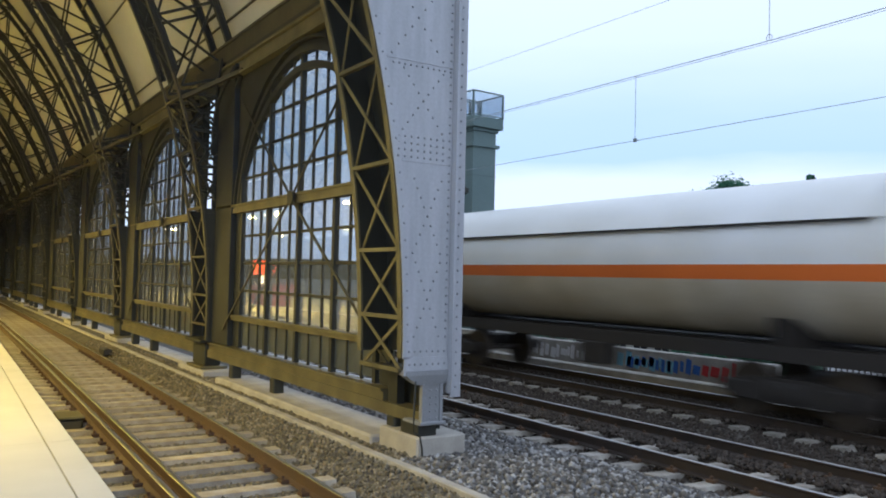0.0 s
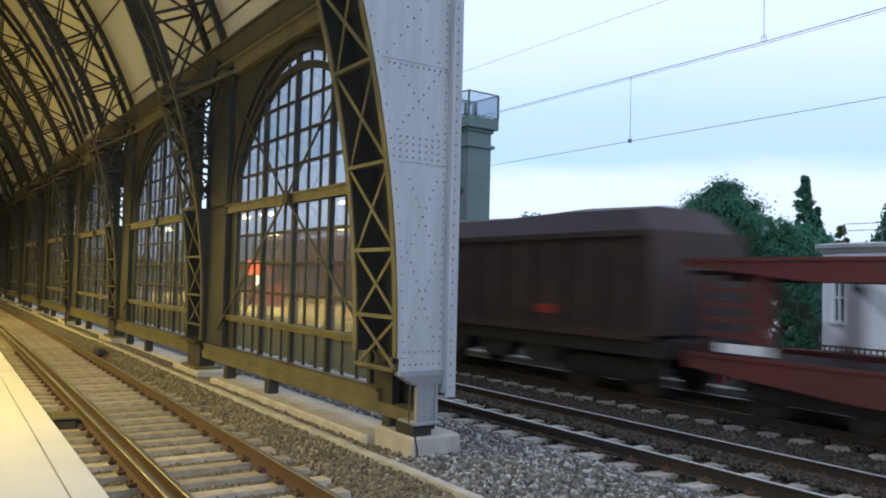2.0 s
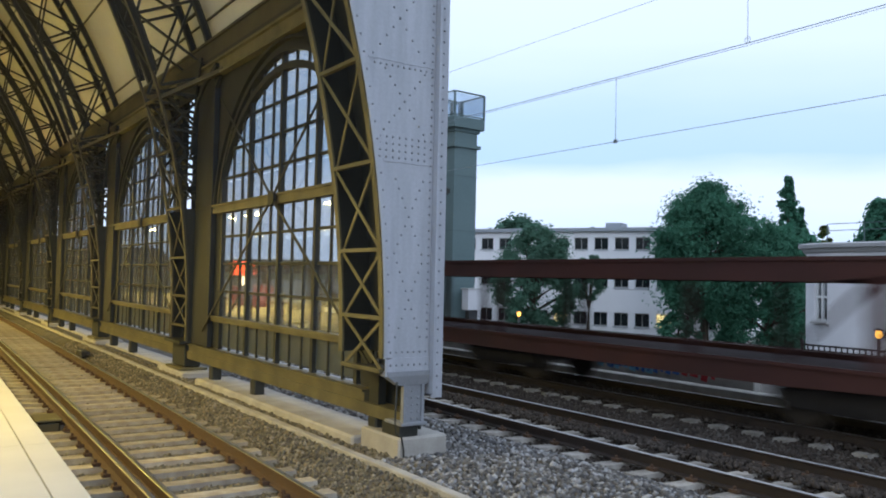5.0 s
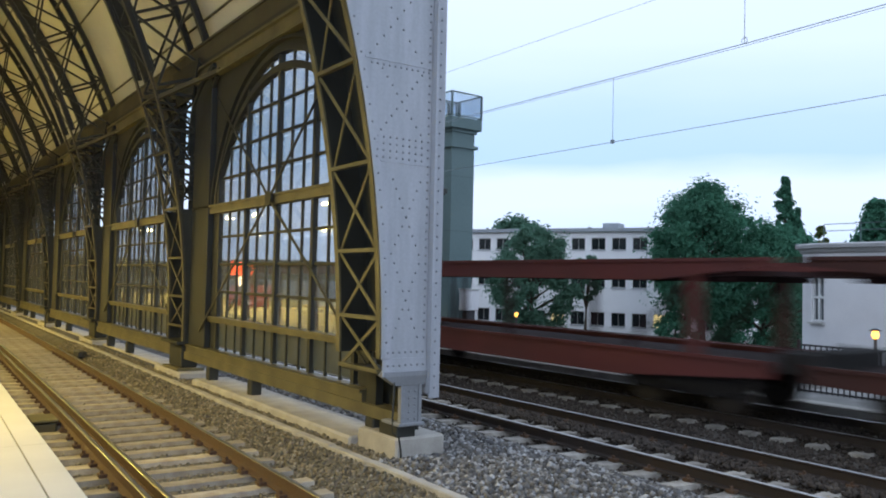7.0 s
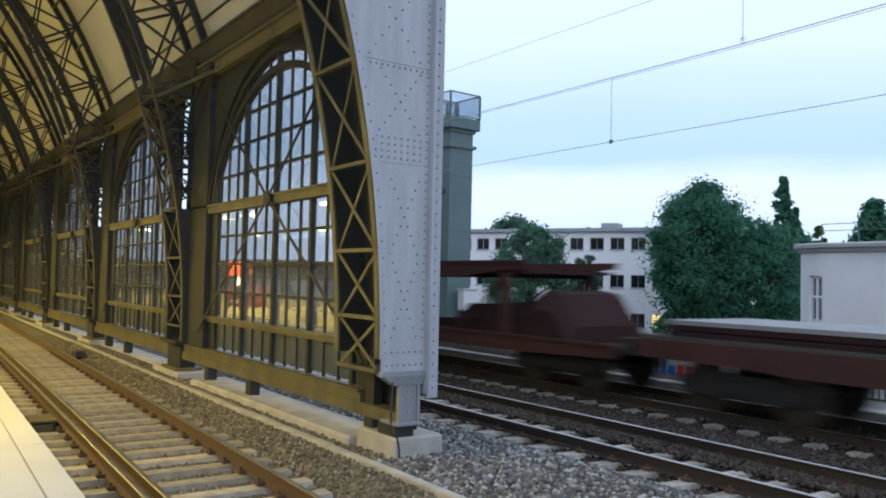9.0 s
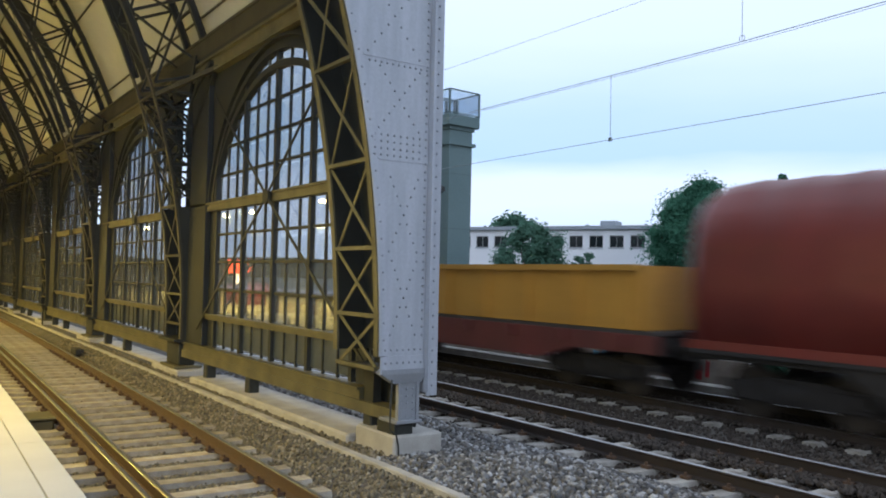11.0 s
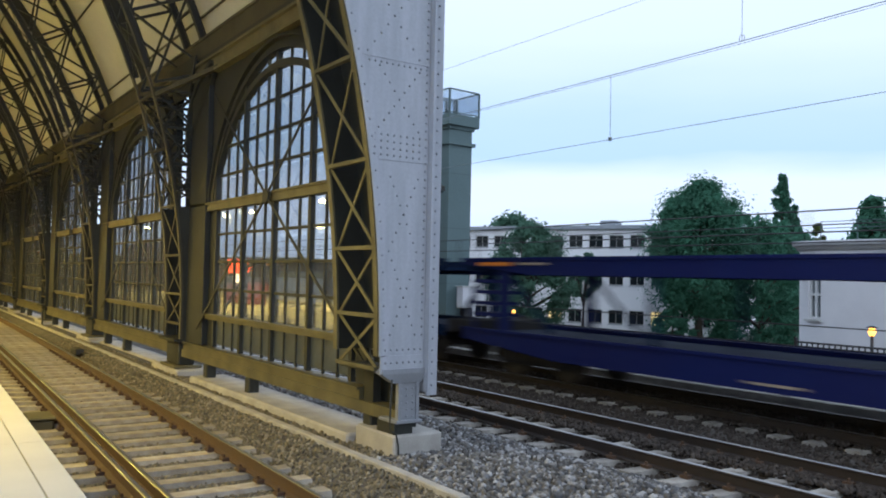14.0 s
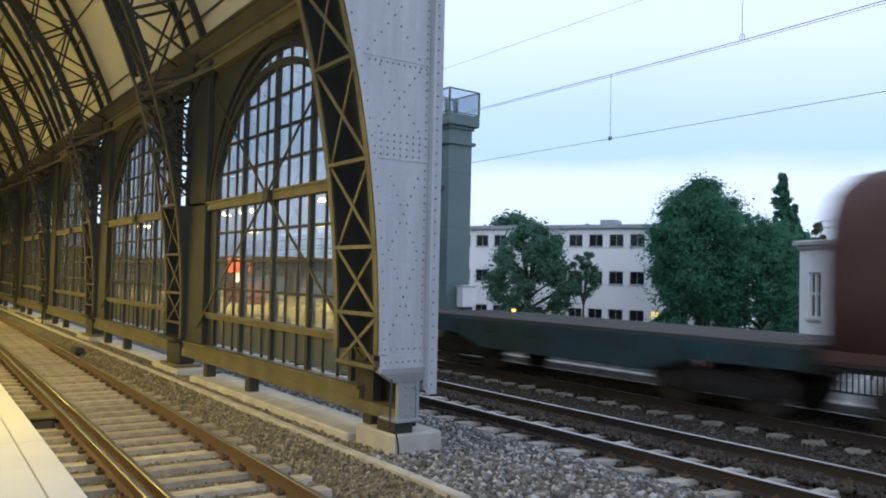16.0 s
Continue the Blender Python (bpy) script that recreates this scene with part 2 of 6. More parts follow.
def build_ground():
    """One sheet: the raised track bed, the drop of the embankment and the town beyond, out to the horizon."""
    s = Solid()
    xs = [(-900, BED - 0.3), (-40, BED - 0.3), (1.2, BED - 0.3), (1.6, BED), (4.25, BED), (4.75, -0.03), (6.2, -0.03), (7.1, -0.06), (7.9, BED), (20.4, BED), (20.6, STREET), (40, STREET), (2500, STREET)]
    ys = [-900, -60, -20, 0, 20, 40, 80, 160, 2500]
    v = [(x, y, z) for y in ys for x, z in xs]
    n = len(xs)
    f = [(j * n + i, j * n + i + 1, (j + 1) * n + i + 1, (j + 1) * n + i) for j in range(len(ys) - 1) for i in range(n - 1)]
    s.add(v, f)
    ob = structure("ground", s, BALLAST_BED, "grey ballast track bed and street ground beyond the embankment", "ground")
    ob.data.materials.append(EARTH)
    for p in ob.data.polygons:
        if max(ob.data.vertices[i].co.x for i in p.vertices) > 20.7:
            p.material_index = 1


def hall_track_x(y):
    """The hall's track drifts slowly towards the wall."""
    return 2.72 + 0.0325 * y - 0.00030 * y * y if y < 45 else 2.72 + 0.0325 * 45 - 0.00030 * 2025 + (y - 45) * 0.0055


def build_rail(name, xf, y0, y1, step, parent, top=0.0, mat=None):
    """A flat-bottomed rail with a polished head that follows x = xf(y)."""
    prof = [(-0.075, -0.172), (0.075, -0.172), (0.07, -0.155), (0.012, -0.135), (0.012, -0.045), (0.036, -0.03), (0.036, -0.006),
            (-0.036, -0.006), (-0.036, -0.03), (-0.012, -0.045), (-0.012, -0.135), (-0.07, -0.155)]
    ys = [y0 + k * step for k in range(int((y1 - y0) / step) + 1)]
    rail = part(name, Solid().loft([[(xf(y) + u, y, w + top) for u, w in prof] for y in ys]), mat or RAIL_SIDE, parent)
    head = Solid().loft([[(xf(y) + u, y, w + top) for u, w in ((-0.036, -0.012), (-0.030, -0.004), (-0.016, 0.002), (0.0, 0.004), (0.016, 0.002), (0.030, -0.004), (0.036, -0.012))] for y in ys], smooth=True)
    part("rail_head", head, RAIL_TOP, rail, "polished running surface")
    return rail


def sleeper_mesh(mat, name):
    s = Solid()
    for a, b, h0, h1 in ((-1.25, -0.45, -0.175, -0.19), (-0.45, 0.45, -0.19, -0.19), (0.45, 1.25, -0.19, -0.175)):
        s.loft([[(a, -0.15, -0.32), (a, 0.15, -0.32), (a, 0.11, h0), (a, -0.11, h0)], [(b, -0.15, -0.32), (b, 0.15, -0.32), (b, 0.11, h1), (b, -0.11, h1)]])
    return s.mesh(name, mat)


def clip_mesh():
    s = Solid()
    for e in (-1, 1):
        s.box(e * 0.11 - 0.045, e * 0.11 + 0.045, -0.06, 0.06, -0.175, -0.135)
        s.disc((e * 0.12, 0, -0.12), "z", 0.02, 0.05, 6)
    return s.mesh("clip", RAIL_SIDE)


def build_track(label, xf, y0, y1, step, sleepers, clips, sleeper_mat, bent=False, rail_mat=None):
    root = thing("railway_track", label=label, category="railway track", kind="structure")
    half = 0.7535
    left = build_rail("rail", lambda y: xf(y) - half, y0, y1, step, root, mat=rail_mat)
    right = build_rail("rail", lambda y: xf(y) + half, y0, y1, step, root, mat=rail_mat)
    if bent:
        build_rail("guard_rail", lambda y: xf(y) - half + 0.19, y0, y1, step, root)
    me, cl = sleeper_mesh(sleeper_mat, "sleeper"), clip_mesh()
    y = y0 + 0.3
    n = 0
    rest = Solid()
    while y < y1:
        turn = math.degrees(math.atan2(xf(y) - xf(y + 1), 1))
        if sleepers[0] <= y <= sleepers[1]:
            piece("sleeper", me, root, pose(xf(y) + random.uniform(-0.03, 0.03), y + random.uniform(-0.02, 0.02), random.uniform(-0.008, 0.004), 0, 0, turn + random.uniform(-0.8, 0.8)))
            if clips[0] <= y <= clips[1]:
                for e in (-half, half):
                    piece("clip", cl, root, pose(xf(y) + e, y, 0, 0, 0, turn))
        else:
            x = xf(y)
            rest.box(x - 1.25, x + 1.25, y - 0.13, y + 0.13, -0.32, -0.185)
        y += 0.62
        n += 1
    if rest.v:
        tagged(part("distant_sleepers", rest, sleeper_mat, root), kind="stuff")
    return root


def stone_shape():
    ico = bmesh.new()
    bmesh.ops.create_icosphere(ico, subdivisions=1, radius=1.0)
    v = np.array([p.co[:] for p in ico.verts])
    f = np.array([[q.index for q in p.verts] for p in ico.faces])
    ico.free()
    return v, f


def scatter_stones(name, spots, label, sizes=(0.022, 0.047), mat=None):
    """Broken stones at the given places, joined into one mesh."""
    base, faces = stone_shape()
    rng = np.random.default_rng(7)
    n = len(spots)
    c = np.array(spots)
    # half of the shape's points keep the stone angular and cheap
    size = rng.uniform(*sizes, (n, 1, 1))
    wobble = rng.uniform(0.65, 1.2, (n, len(base), 1))
    squash = rng.uniform(0.6, 1.25, (n, 1, 3))
    a = rng.uniform(0, 2 * math.pi, n)
    v = base[None] * wobble * squash * size
    ca, sa = np.cos(a)[:, None], np.sin(a)[:, None]
    v = np.stack([v[..., 0] * ca - v[..., 1] * sa, v[..., 0] * sa + v[..., 1] * ca, v[..., 2]], -1) + c[:, None]
    f = (faces[None] + (np.arange(n) * len(base))[:, None, None]).reshape(-1, 3)
    me = bpy.data.meshes.new(name)
    me.vertices.add(n * len(base))
    me.vertices.foreach_set("co", v.astype(np.float32).ravel())
    me.loops.add(f.size)
    me.loops.foreach_set("vertex_index", f.astype(np.int32).ravel())
    me.polygons.add(len(f))
    me.polygons.foreach_set("loop_start", np.arange(0, f.size, 3, dtype=np.int32))
    me.update(calc_edges=True)
    me.materials.append(mat or BALLAST)
    return tagged(new(name, me), label, "ballast", kind="stuff")


def build_ballast():
    rng = np.random.default_rng(3)
    spots = []

    def fill(x0, x1, y0, y1, density, z=BED):
        n = int((x1 - x0) * (y1 - y0) * density)
        for x, y, h in zip(rng.uniform(x0, x1, n), rng.uniform(y0, y1, n), rng.uniform(-0.01, 0.03, n)):
            spots.append((x, y, (z(x) if callable(z) else z) + h * 0.8))

    bank = lambda x: BED + (-0.03 - BED) * min(1.0, max(0.0, (x - 4.25) / 0.5)) if x < 6 else -0.03 if x < 6.2 else -0.03 - (x - 6.2) * 0.033 if x < 7.1 else -0.06 + (BED + 0.06) * min(1.0, (x - 7.1) / 0.8)
    fill(4.95, 7.9, 3.0, 8.6, 520, bank)
    fill(6.1, 7.9, 8.6, 18.0, 300, bank)
    scatter_stones("ballast_stones", spots, "loose grey broken ballast stones beside the hall wall", (0.02, 0.05))
    spots.clear()
    fill(4.2, 4.82, 5.5, 14.0, 700, bank)
    fill(4.9, 5.3, 8.0, 14.0, 700, bank)
    fill(4.3, 5.3, 14.0, 28.0, 380, bank)
    fill(1.6, 4.3, 5.0, 12.0, 420, BED - 0.015)
    fill(1.8, 4.6, 12.0, 24.0, 180, BED - 0.015)
    scatter_stones("hall_ballast_stones", spots, "dull brown ballast stones round the hall track", (0.014, 0.034), BALLAST_HALL)
    spots.clear()
    fill(9.25, 9.76, 1.5, 22.0, 420, -0.175)
    fill(12.0, 14.0, 2.0, 20.0, 330, -0.175)
    fill(7.6, 10.6, 1.5, 10.0, 330, BED - 0.01)
    fill(7.6, 10.6, 10.0, 22.0, 200, BED - 0.01)
    fill(10.6, 14.6, 2.0, 18.0, 220, BED)
    scatter_stones("stained_ballast_stones", spots, "rust-stained ballast stones between the outer tracks", mat=BALLAST_BROWN)


def build_platform():
    """The hall's platform: pale slabs with an edge row, open joints and a supporting wall."""
    top, edge = 0.55, lambda y: 1.16 + 0.0195 * y
    root = thing("platform", label="pale slab platform with a clean edge in the hall", category="platform", kind="structure")
    body = Solid()
    body.loft([[(-14, y, BED - 0.3), (edge(y) - 0.12, y, BED - 0.3), (edge(y) - 0.12, y, top - 0.10), (-14, y, top - 0.10)] for y in (-30, 0, 40, 90)])
    part("platform_wall", body, CONCRETE, root)
    y = 1.2
    slab_w = 1.25
    while y < 60:
        a, b = y + 0.0015, y + slab_w - 0.0015
        for off0, off1 in ((0.0, 0.240), (0.256, 1.246), (1.25, 2.24)):
            s = Solid()
            z = top + random.uniform(-0.002, 0.002)
            s.loft([[(edge(a) - off1, a, h), (edge(a) - off0, a, h), (edge(b) - off0, b, h), (edge(b) - off1, b, h)] for h in (top - 0.10, z)])
            part("slab", s, PAVING, root)
        y += slab_w
    rest = Solid().box(-14, -1.1, -30, 90, top - 0.1, top - 0.003)
    part("paving", rest, PAVING, root)
    back = Solid().loft([[(-1.1, y, top - 0.1), (edge(y), y, top - 0.1), (edge(y), y, top - 0.001), (-1.1, y, top - 0.001)] for y in (-30, 1.2)])
    back.loft([[(-1.1, y, top - 0.1), (edge(y), y, top - 0.1), (edge(y), y, top - 0.001), (-1.1, y, top - 0.001)] for y in (61.2, 90)])
    part("paving", back, PAVING, root)


# ---- hall ----
ARC_X, ARC_Z, ARC_R = -10.85, 1.2, 16.2
BAY, PIER_0, PIER_D = 9.1, 8.57, 1.23
WALL_X = 5.60
N_BAYS = 9


def arc(z, out=0.0):
    """The rib's inner face: how far it stands out at a height."""
    return ARC_X + math.sqrt((ARC_R + out) ** 2 - (z - ARC_Z) ** 2)


def arc_at(a, out=0.0):
    return ARC_X + (ARC_R + out) * math.cos(a), ARC_Z + (ARC_R + out) * math.sin(a)


def arc_chord(solid, y0, y1, a0, a1, r0, r1, n=24, dx=0.0):
    """A curved box section between two radii and two places along the hall."""
    rings = []
    for k in range(n + 1):
        a = a0 + (a1 - a0) * k / n
        (xi, zi), (xo, zo) = arc_at(a, r0), arc_at(a, r1)
        rings.append([(xi + dx, y0, zi), (xi + dx, y1, zi), (xo + dx, y1, zo), (xo + dx, y0, zo)])
    return solid.loft(rings)


def rivet_mesh(mat):
    """A round-headed rivet whose base lies in the plane y = 0 and which faces -y."""
    n, rings = 8, []
    for r, d in ((0.016, 0.0), (0.014, -0.008), (0.008, -0.013), (0.002, -0.015)):
        rings.append([(r * math.cos(2 * math.pi * k / n), d, r * math.sin(2 * math.pi * k / n)) for k in range(n)])
    return Solid().loft(rings, smooth=True).mesh("rivet", mat)


def lattice_face(solid, heights, y0, y1, dx, w=0.05):
    """Crossed flats and level bars on a rib's curved inner face."""
    for a, b in zip(heights[:-1], heights[1:]):
        xa, xb = arc(a) + dx, arc(b) + dx
        solid.bar((xa + 0.02, y0, a), (xb + 0.02, y1, b), w, 0.016, up=(1, 0, 0))
        solid.bar((xa + 0.04, y1, a), (xb + 0.04, y0, b), w, 0.016, up=(1, 0, 0))
    for a in heights:
        solid.bar((arc(a) + dx + 0.015, y0, a), (arc(a) + dx + 0.015, y1, a), 0.07, 0.05)


LATTICE_Z = (1.08, 1.74, 2.60, 3.70, 4.95, 6.10, 7.25)


def end_pier():
    """The riveted plate pier that ends the hall, on its stub and plinth."""
    y, dx = PIER_0, -0.30
    root = thing("end_pier", label="tall riveted light grey steel pier on a concrete plinth", category="pier", kind="structure")
    top = 9.5
    zs = [1.24 + k * (top - 1.24) / 30 for k in range(31)]
    out = [(arc(z) + dx, z) for z in zs] + [(5.70, top), (5.70, 1.24)]
    s = Solid()
    s.loft([[(u, yy, w) for u, w in out] for yy in (y, y + 0.03)])
    part("end_plate", s, PAINT_GREY, root, "light grey riveted plate with joint straps")
    # the edge angle that runs along the curve
    s = Solid()
    s.loft([[(arc(z) + dx - 0.02, y - 0.012, z), (arc(z) + dx + 0.09, y - 0.012, z), (arc(z) + dx + 0.09, y - 0.001, z), (arc(z) + dx - 0.02, y - 0.001, z)] for z in zs])
    part("edge_angle", s, PAINT_GREY, root)
    part("flange_angle", Solid().box(5.705, 5.74, y - 0.10, y + 0.25, 0.78, top), PAINT_GREY, root)
    part("outer_flange", Solid().box(5.741, 5.90, y - 0.02, y + 0.0, 0.72, top), PAINT_GREY, root)
    part("flange_web", Solid().box(5.86, 5.90, y + 0.001, y + 0.6, 0.72, top), PAINT_GREY, root)
    for z, h in ((3.72, 0.02), (4.98, 0.012)):
        part("joint_strap", Solid().box(arc(z) + dx + 0.1, 5.70, y - 0.008, y - 0.0005, z - h, z + h * 0.5), PAINT_GREY, root)
    part("foot_strap", Solid().box(arc(1.3) + dx, 5.70, y - 0.012, y - 0.0005, 1.02, 1.25), PAINT_GREY, root)
    # foot: cap, stub and base plate
    s = Solid()
    s.loft([[(5.08, y - 0.03, 1.08), (5.72, y - 0.03, 1.08), (5.72, y + 0.14, 1.08), (5.08, y + 0.14, 1.08)],
            [(5.08, y - 0.03, 1.02), (5.72, y - 0.03, 1.02), (5.72, y + 0.14, 1.02), (5.08, y + 0.14, 1.02)],
            [(5.26, y, 0.90), (5.68, y, 0.90), (5.68, y + 0.13, 0.90), (5.26, y + 0.13, 0.90)]])
    part("cap", s, PAINT_RIVET, root)
    s = Solid()
    s.box(5.35, 5.64, y + 0.02, y + 0.05, 0.43, 0.90)
    s.box(5.33, 5.37, y - 0.01, y + 0.06, 0.43, 0.90)
    s.box(5.60, 5.64, y - 0.01, y + 0.13, 0.43, 0.90)
    s.box(5.29, 5.68, y - 0.04, y + 0.4, 0.39, 0.43, 0.008)
    part("stub", s, PAINT_RIVET, root)
    s = Solid().box(5.32, 5.60, y + 0.06, y + 0.5, 0.20, 0.39, 0.01)
    part("bearing", s, PAINT_DARK, root)
    s = Solid().box(5.28, 6.02, y, y + 1.0, BED - 0.1, 0.24, 0.025)
    part("plinth", s, CONCRETE, root, "pale cast concrete plinth")
    # curved inner face: two chords with crossed flats, and webs darkened for the hollow's shade
    for a, b in ((y + 0.031, y + 0.13), (y + 1.12, y + 1.22)):
        s = Solid()
        s.loft([[(arc(z) + dx - 0.02, a, z), (arc(z) + dx - 0.02, b, z), (arc(z) + dx + 0.012, b, z), (arc(z) + dx + 0.012, a, z)] for z in zs])
        part("chord", s, PAINT_OLIVE, root)
    s = Solid()
    lattice_face(s, LATTICE_Z, y + 0.10, y + 1.15, dx)
    part("lattice", s, PAINT_OLIVE, root)
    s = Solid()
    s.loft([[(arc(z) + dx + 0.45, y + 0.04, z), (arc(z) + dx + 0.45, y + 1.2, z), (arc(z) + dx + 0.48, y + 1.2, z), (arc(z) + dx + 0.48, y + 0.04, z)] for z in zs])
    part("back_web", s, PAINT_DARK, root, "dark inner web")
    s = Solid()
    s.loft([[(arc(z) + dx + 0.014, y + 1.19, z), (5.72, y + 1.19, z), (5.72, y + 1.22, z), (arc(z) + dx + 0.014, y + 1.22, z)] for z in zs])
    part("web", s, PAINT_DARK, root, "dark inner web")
    # rear foot in the same dark paint, which carries the recess's shade
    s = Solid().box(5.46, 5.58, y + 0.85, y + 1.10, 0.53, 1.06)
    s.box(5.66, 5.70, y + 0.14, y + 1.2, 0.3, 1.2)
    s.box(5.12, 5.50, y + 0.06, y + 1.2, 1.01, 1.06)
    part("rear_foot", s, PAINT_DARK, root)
    # rivets on the plate
    me = rivet_mesh(PAINT_RIVET)
    spots = []
    for k in range(8):
        for r in range(4):
            spots.append((4.90 + k * 0.095, 3.76 + r * 0.085))
    for z in (1.32, 1.16):
        spots += [(5.12 + k * 0.088, z) for k in range(7)]
    z = 1.45
    while z < 6.2:
        spots.append((arc(z) + dx + 0.045, z))
        z += 0.21
    z = 1.5
    while z < 6.3:
        spots.append((5.66, z))
        z += 0.105
    for z0, z1 in ((1.45, 2.50), (2.50, 3.55), (4.05, 4.92), (4.97, 6.10)):
        for e in (0, 1):
            for k in range(9):
                f = (k + 0.5) / 9
                xa, xb = arc(z0) + dx + 0.12, 5.58
                x = xa + (xb - xa) * (f if e else 1 - f)
                spots.append((x, z0 + (z1 - z0) * f))
    spots += [(4.80 + k * 0.085, 4.92) for k in range(11)]
    for x, z in spots:
        piece("rivet", me, root, pose(x, y - (0.012 if z < 1.26 or x > 9 else 0.0) - (0.011 if abs(x - arc(z) - dx - 0.045) < 0.03 else 0.0), z))
    z = 0.85
    while z < 6.4:
        piece("rivet", me, root, pose(5.82, y - 0.02, z))
        z += 0.15
    for k in range(3):
        for r in range(5):
            piece("rivet", me, root, pose(5.38 + 0.09 * k, y + 0.02, 0.47 + r * 0.088))
    # a small bracket on the flange and a bent cable at the foot
    s = Solid().box(5.90, 5.99, y + 0.02, y + 0.12, 3.38, 3.44)
    s.tube([(5.95, y + 0.07, 3.36), (5.95, y + 0.07, 3.46)], 0.035)
    part("bracket", s, PAINT_DARK, root)
    s = Solid().tube([(5.22, y - 0.02, 0.95), (5.20, y - 0.03, 0.5), (5.19, y - 0.05, 0.33), (5.30, y - 0.02, 0.27), (5.34, y - 0.02, 0.10), (5.34, y - 0.04, BED)], 0.012, 6)
    part("cable", s, PAINT_DARK, root)


def inner_pier(k):
    """A pier between two bays: lattice on the track side, plated to the springing, openwork above."""
    y = PIER_0 + k * BAY
    root = thing("hall_pier", label="dark grey steel lattice pier on a concrete plinth", category="pier", kind="structure")
    zs = [0.75 + j * (6.6 - 0.75) / 22 for j in range(23)]
    for a, b in ((y, y + 0.11), (y + PIER_D - 0.11, y + PIER_D)):
        s = Solid()
        s.loft([[(arc(z) - 0.02, a, z), (arc(z) - 0.02, b, z), (arc(z) + 0.03, b, z), (arc(z) + 0.03, a, z)] for z in zs])
        # farther chords go darker: the far hall's dimness is put into their paint
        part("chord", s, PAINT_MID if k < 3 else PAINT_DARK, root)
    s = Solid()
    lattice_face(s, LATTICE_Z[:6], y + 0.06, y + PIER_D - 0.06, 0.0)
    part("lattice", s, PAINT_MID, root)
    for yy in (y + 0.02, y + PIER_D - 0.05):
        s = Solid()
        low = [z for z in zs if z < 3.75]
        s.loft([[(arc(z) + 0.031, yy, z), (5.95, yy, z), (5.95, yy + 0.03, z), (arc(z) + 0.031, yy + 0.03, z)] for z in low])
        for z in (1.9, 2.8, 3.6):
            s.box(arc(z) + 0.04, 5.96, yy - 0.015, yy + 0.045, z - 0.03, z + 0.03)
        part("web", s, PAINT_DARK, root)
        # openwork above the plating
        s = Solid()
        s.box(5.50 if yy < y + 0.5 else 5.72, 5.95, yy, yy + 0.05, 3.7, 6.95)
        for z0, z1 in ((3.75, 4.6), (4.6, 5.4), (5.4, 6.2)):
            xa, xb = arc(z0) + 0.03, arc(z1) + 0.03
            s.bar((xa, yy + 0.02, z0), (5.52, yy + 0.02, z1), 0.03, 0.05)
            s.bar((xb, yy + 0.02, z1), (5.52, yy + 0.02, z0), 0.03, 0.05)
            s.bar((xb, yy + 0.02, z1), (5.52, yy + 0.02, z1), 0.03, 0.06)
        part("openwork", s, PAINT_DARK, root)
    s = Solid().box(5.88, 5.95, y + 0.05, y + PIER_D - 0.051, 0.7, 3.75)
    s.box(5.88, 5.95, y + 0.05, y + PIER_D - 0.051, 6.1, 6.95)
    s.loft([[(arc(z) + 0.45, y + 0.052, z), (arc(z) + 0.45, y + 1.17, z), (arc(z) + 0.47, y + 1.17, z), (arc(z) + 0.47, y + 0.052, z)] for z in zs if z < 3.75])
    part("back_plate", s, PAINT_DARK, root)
    # the pier's back is glazed above the plating
    s = Solid()
    for z in (4.0, 4.25, 4.5, 4.75, 5.0, 5.25, 5.5, 5.75):
        s.box(5.895, 5.925, y + 0.05, y + PIER_D - 0.051, z - 0.03, z + 0.03)
    for f in (0.33, 0.66):
        s.box(5.89, 5.93, y + PIER_D * f - 0.025, y + PIER_D * f + 0.025, 3.75, 6.1)
    s.bar((5.86, y + 0.06, 3.8), (5.86, y + PIER_D - 0.06, 6.0), 0.12, 0.04, up=(1, 0, 0))
    s.bar((5.84, y + PIER_D - 0.06, 3.8), (5.84, y + 0.06, 6.0), 0.12, 0.04, up=(1, 0, 0))
    part("glazing_bar", s, PAINT_DARK, root)
    s = Solid()
    for j in range(7):
        za, zb = 3.8 + 0.36 * j, 4.16 + 0.36 * j
        for e in (0, 1):
            s.bar((5.20 if e else 5.86, y + 0.62, za), (5.86 if e else 5.20, y + 0.62, zb), 0.03, 0.09, up=(0, 1, 0))
        s.bar((arc(zb) + 0.05, y + 0.66, zb), (5.88, y + 0.66, zb), 0.05, 0.10, up=(0, 1, 0))
    part("diaphragm", s, PAINT_DARK, root)
    part("pane", Solid().box(5.935, 5.941, y + 0.05, y + PIER_D - 0.051, 3.75, 6.1), GLASS, root, "dusty glass behind the openwork")
    # curved bracket arms that spread from the post to the eaves
    for e in (-1, 1):
        s = Solid()
        pts = [(y + PIER_D / 2 + e * (0.35 + 1.5 * f * f), 4.9 + 1.75 * math.sqrt(f)) for f in (0.0, 0.1, 0.25, 0.45, 0.7, 1.0)]
        for (ya, za), (yb, zb) in zip(pts[:-1], pts[1:]):
            s.bar((5.44, ya, za), (5.44, yb, zb), 0.10, 0.10, up=(1, 0, 0))
        part("bracket", s, PAINT_DARK, root)
    part("gusset", Solid().prism([(y - 0.35, 6.98), (y + 0.05, 6.15), (y + PIER_D - 0.05, 6.15), (y + PIER_D + 0.35, 6.98)], "x", 5.36, 5.395), PAINT_DARK, root)
    s = Solid().box(5.36, 5.72, y + 0.15, y + PIER_D - 0.15, 0.17, 0.75, 0.02)
    s.box(5.20, 5.90, y, y + PIER_D, 0.69, 0.76, 0.01)
    part("stub", s, PAINT_DARK, root)
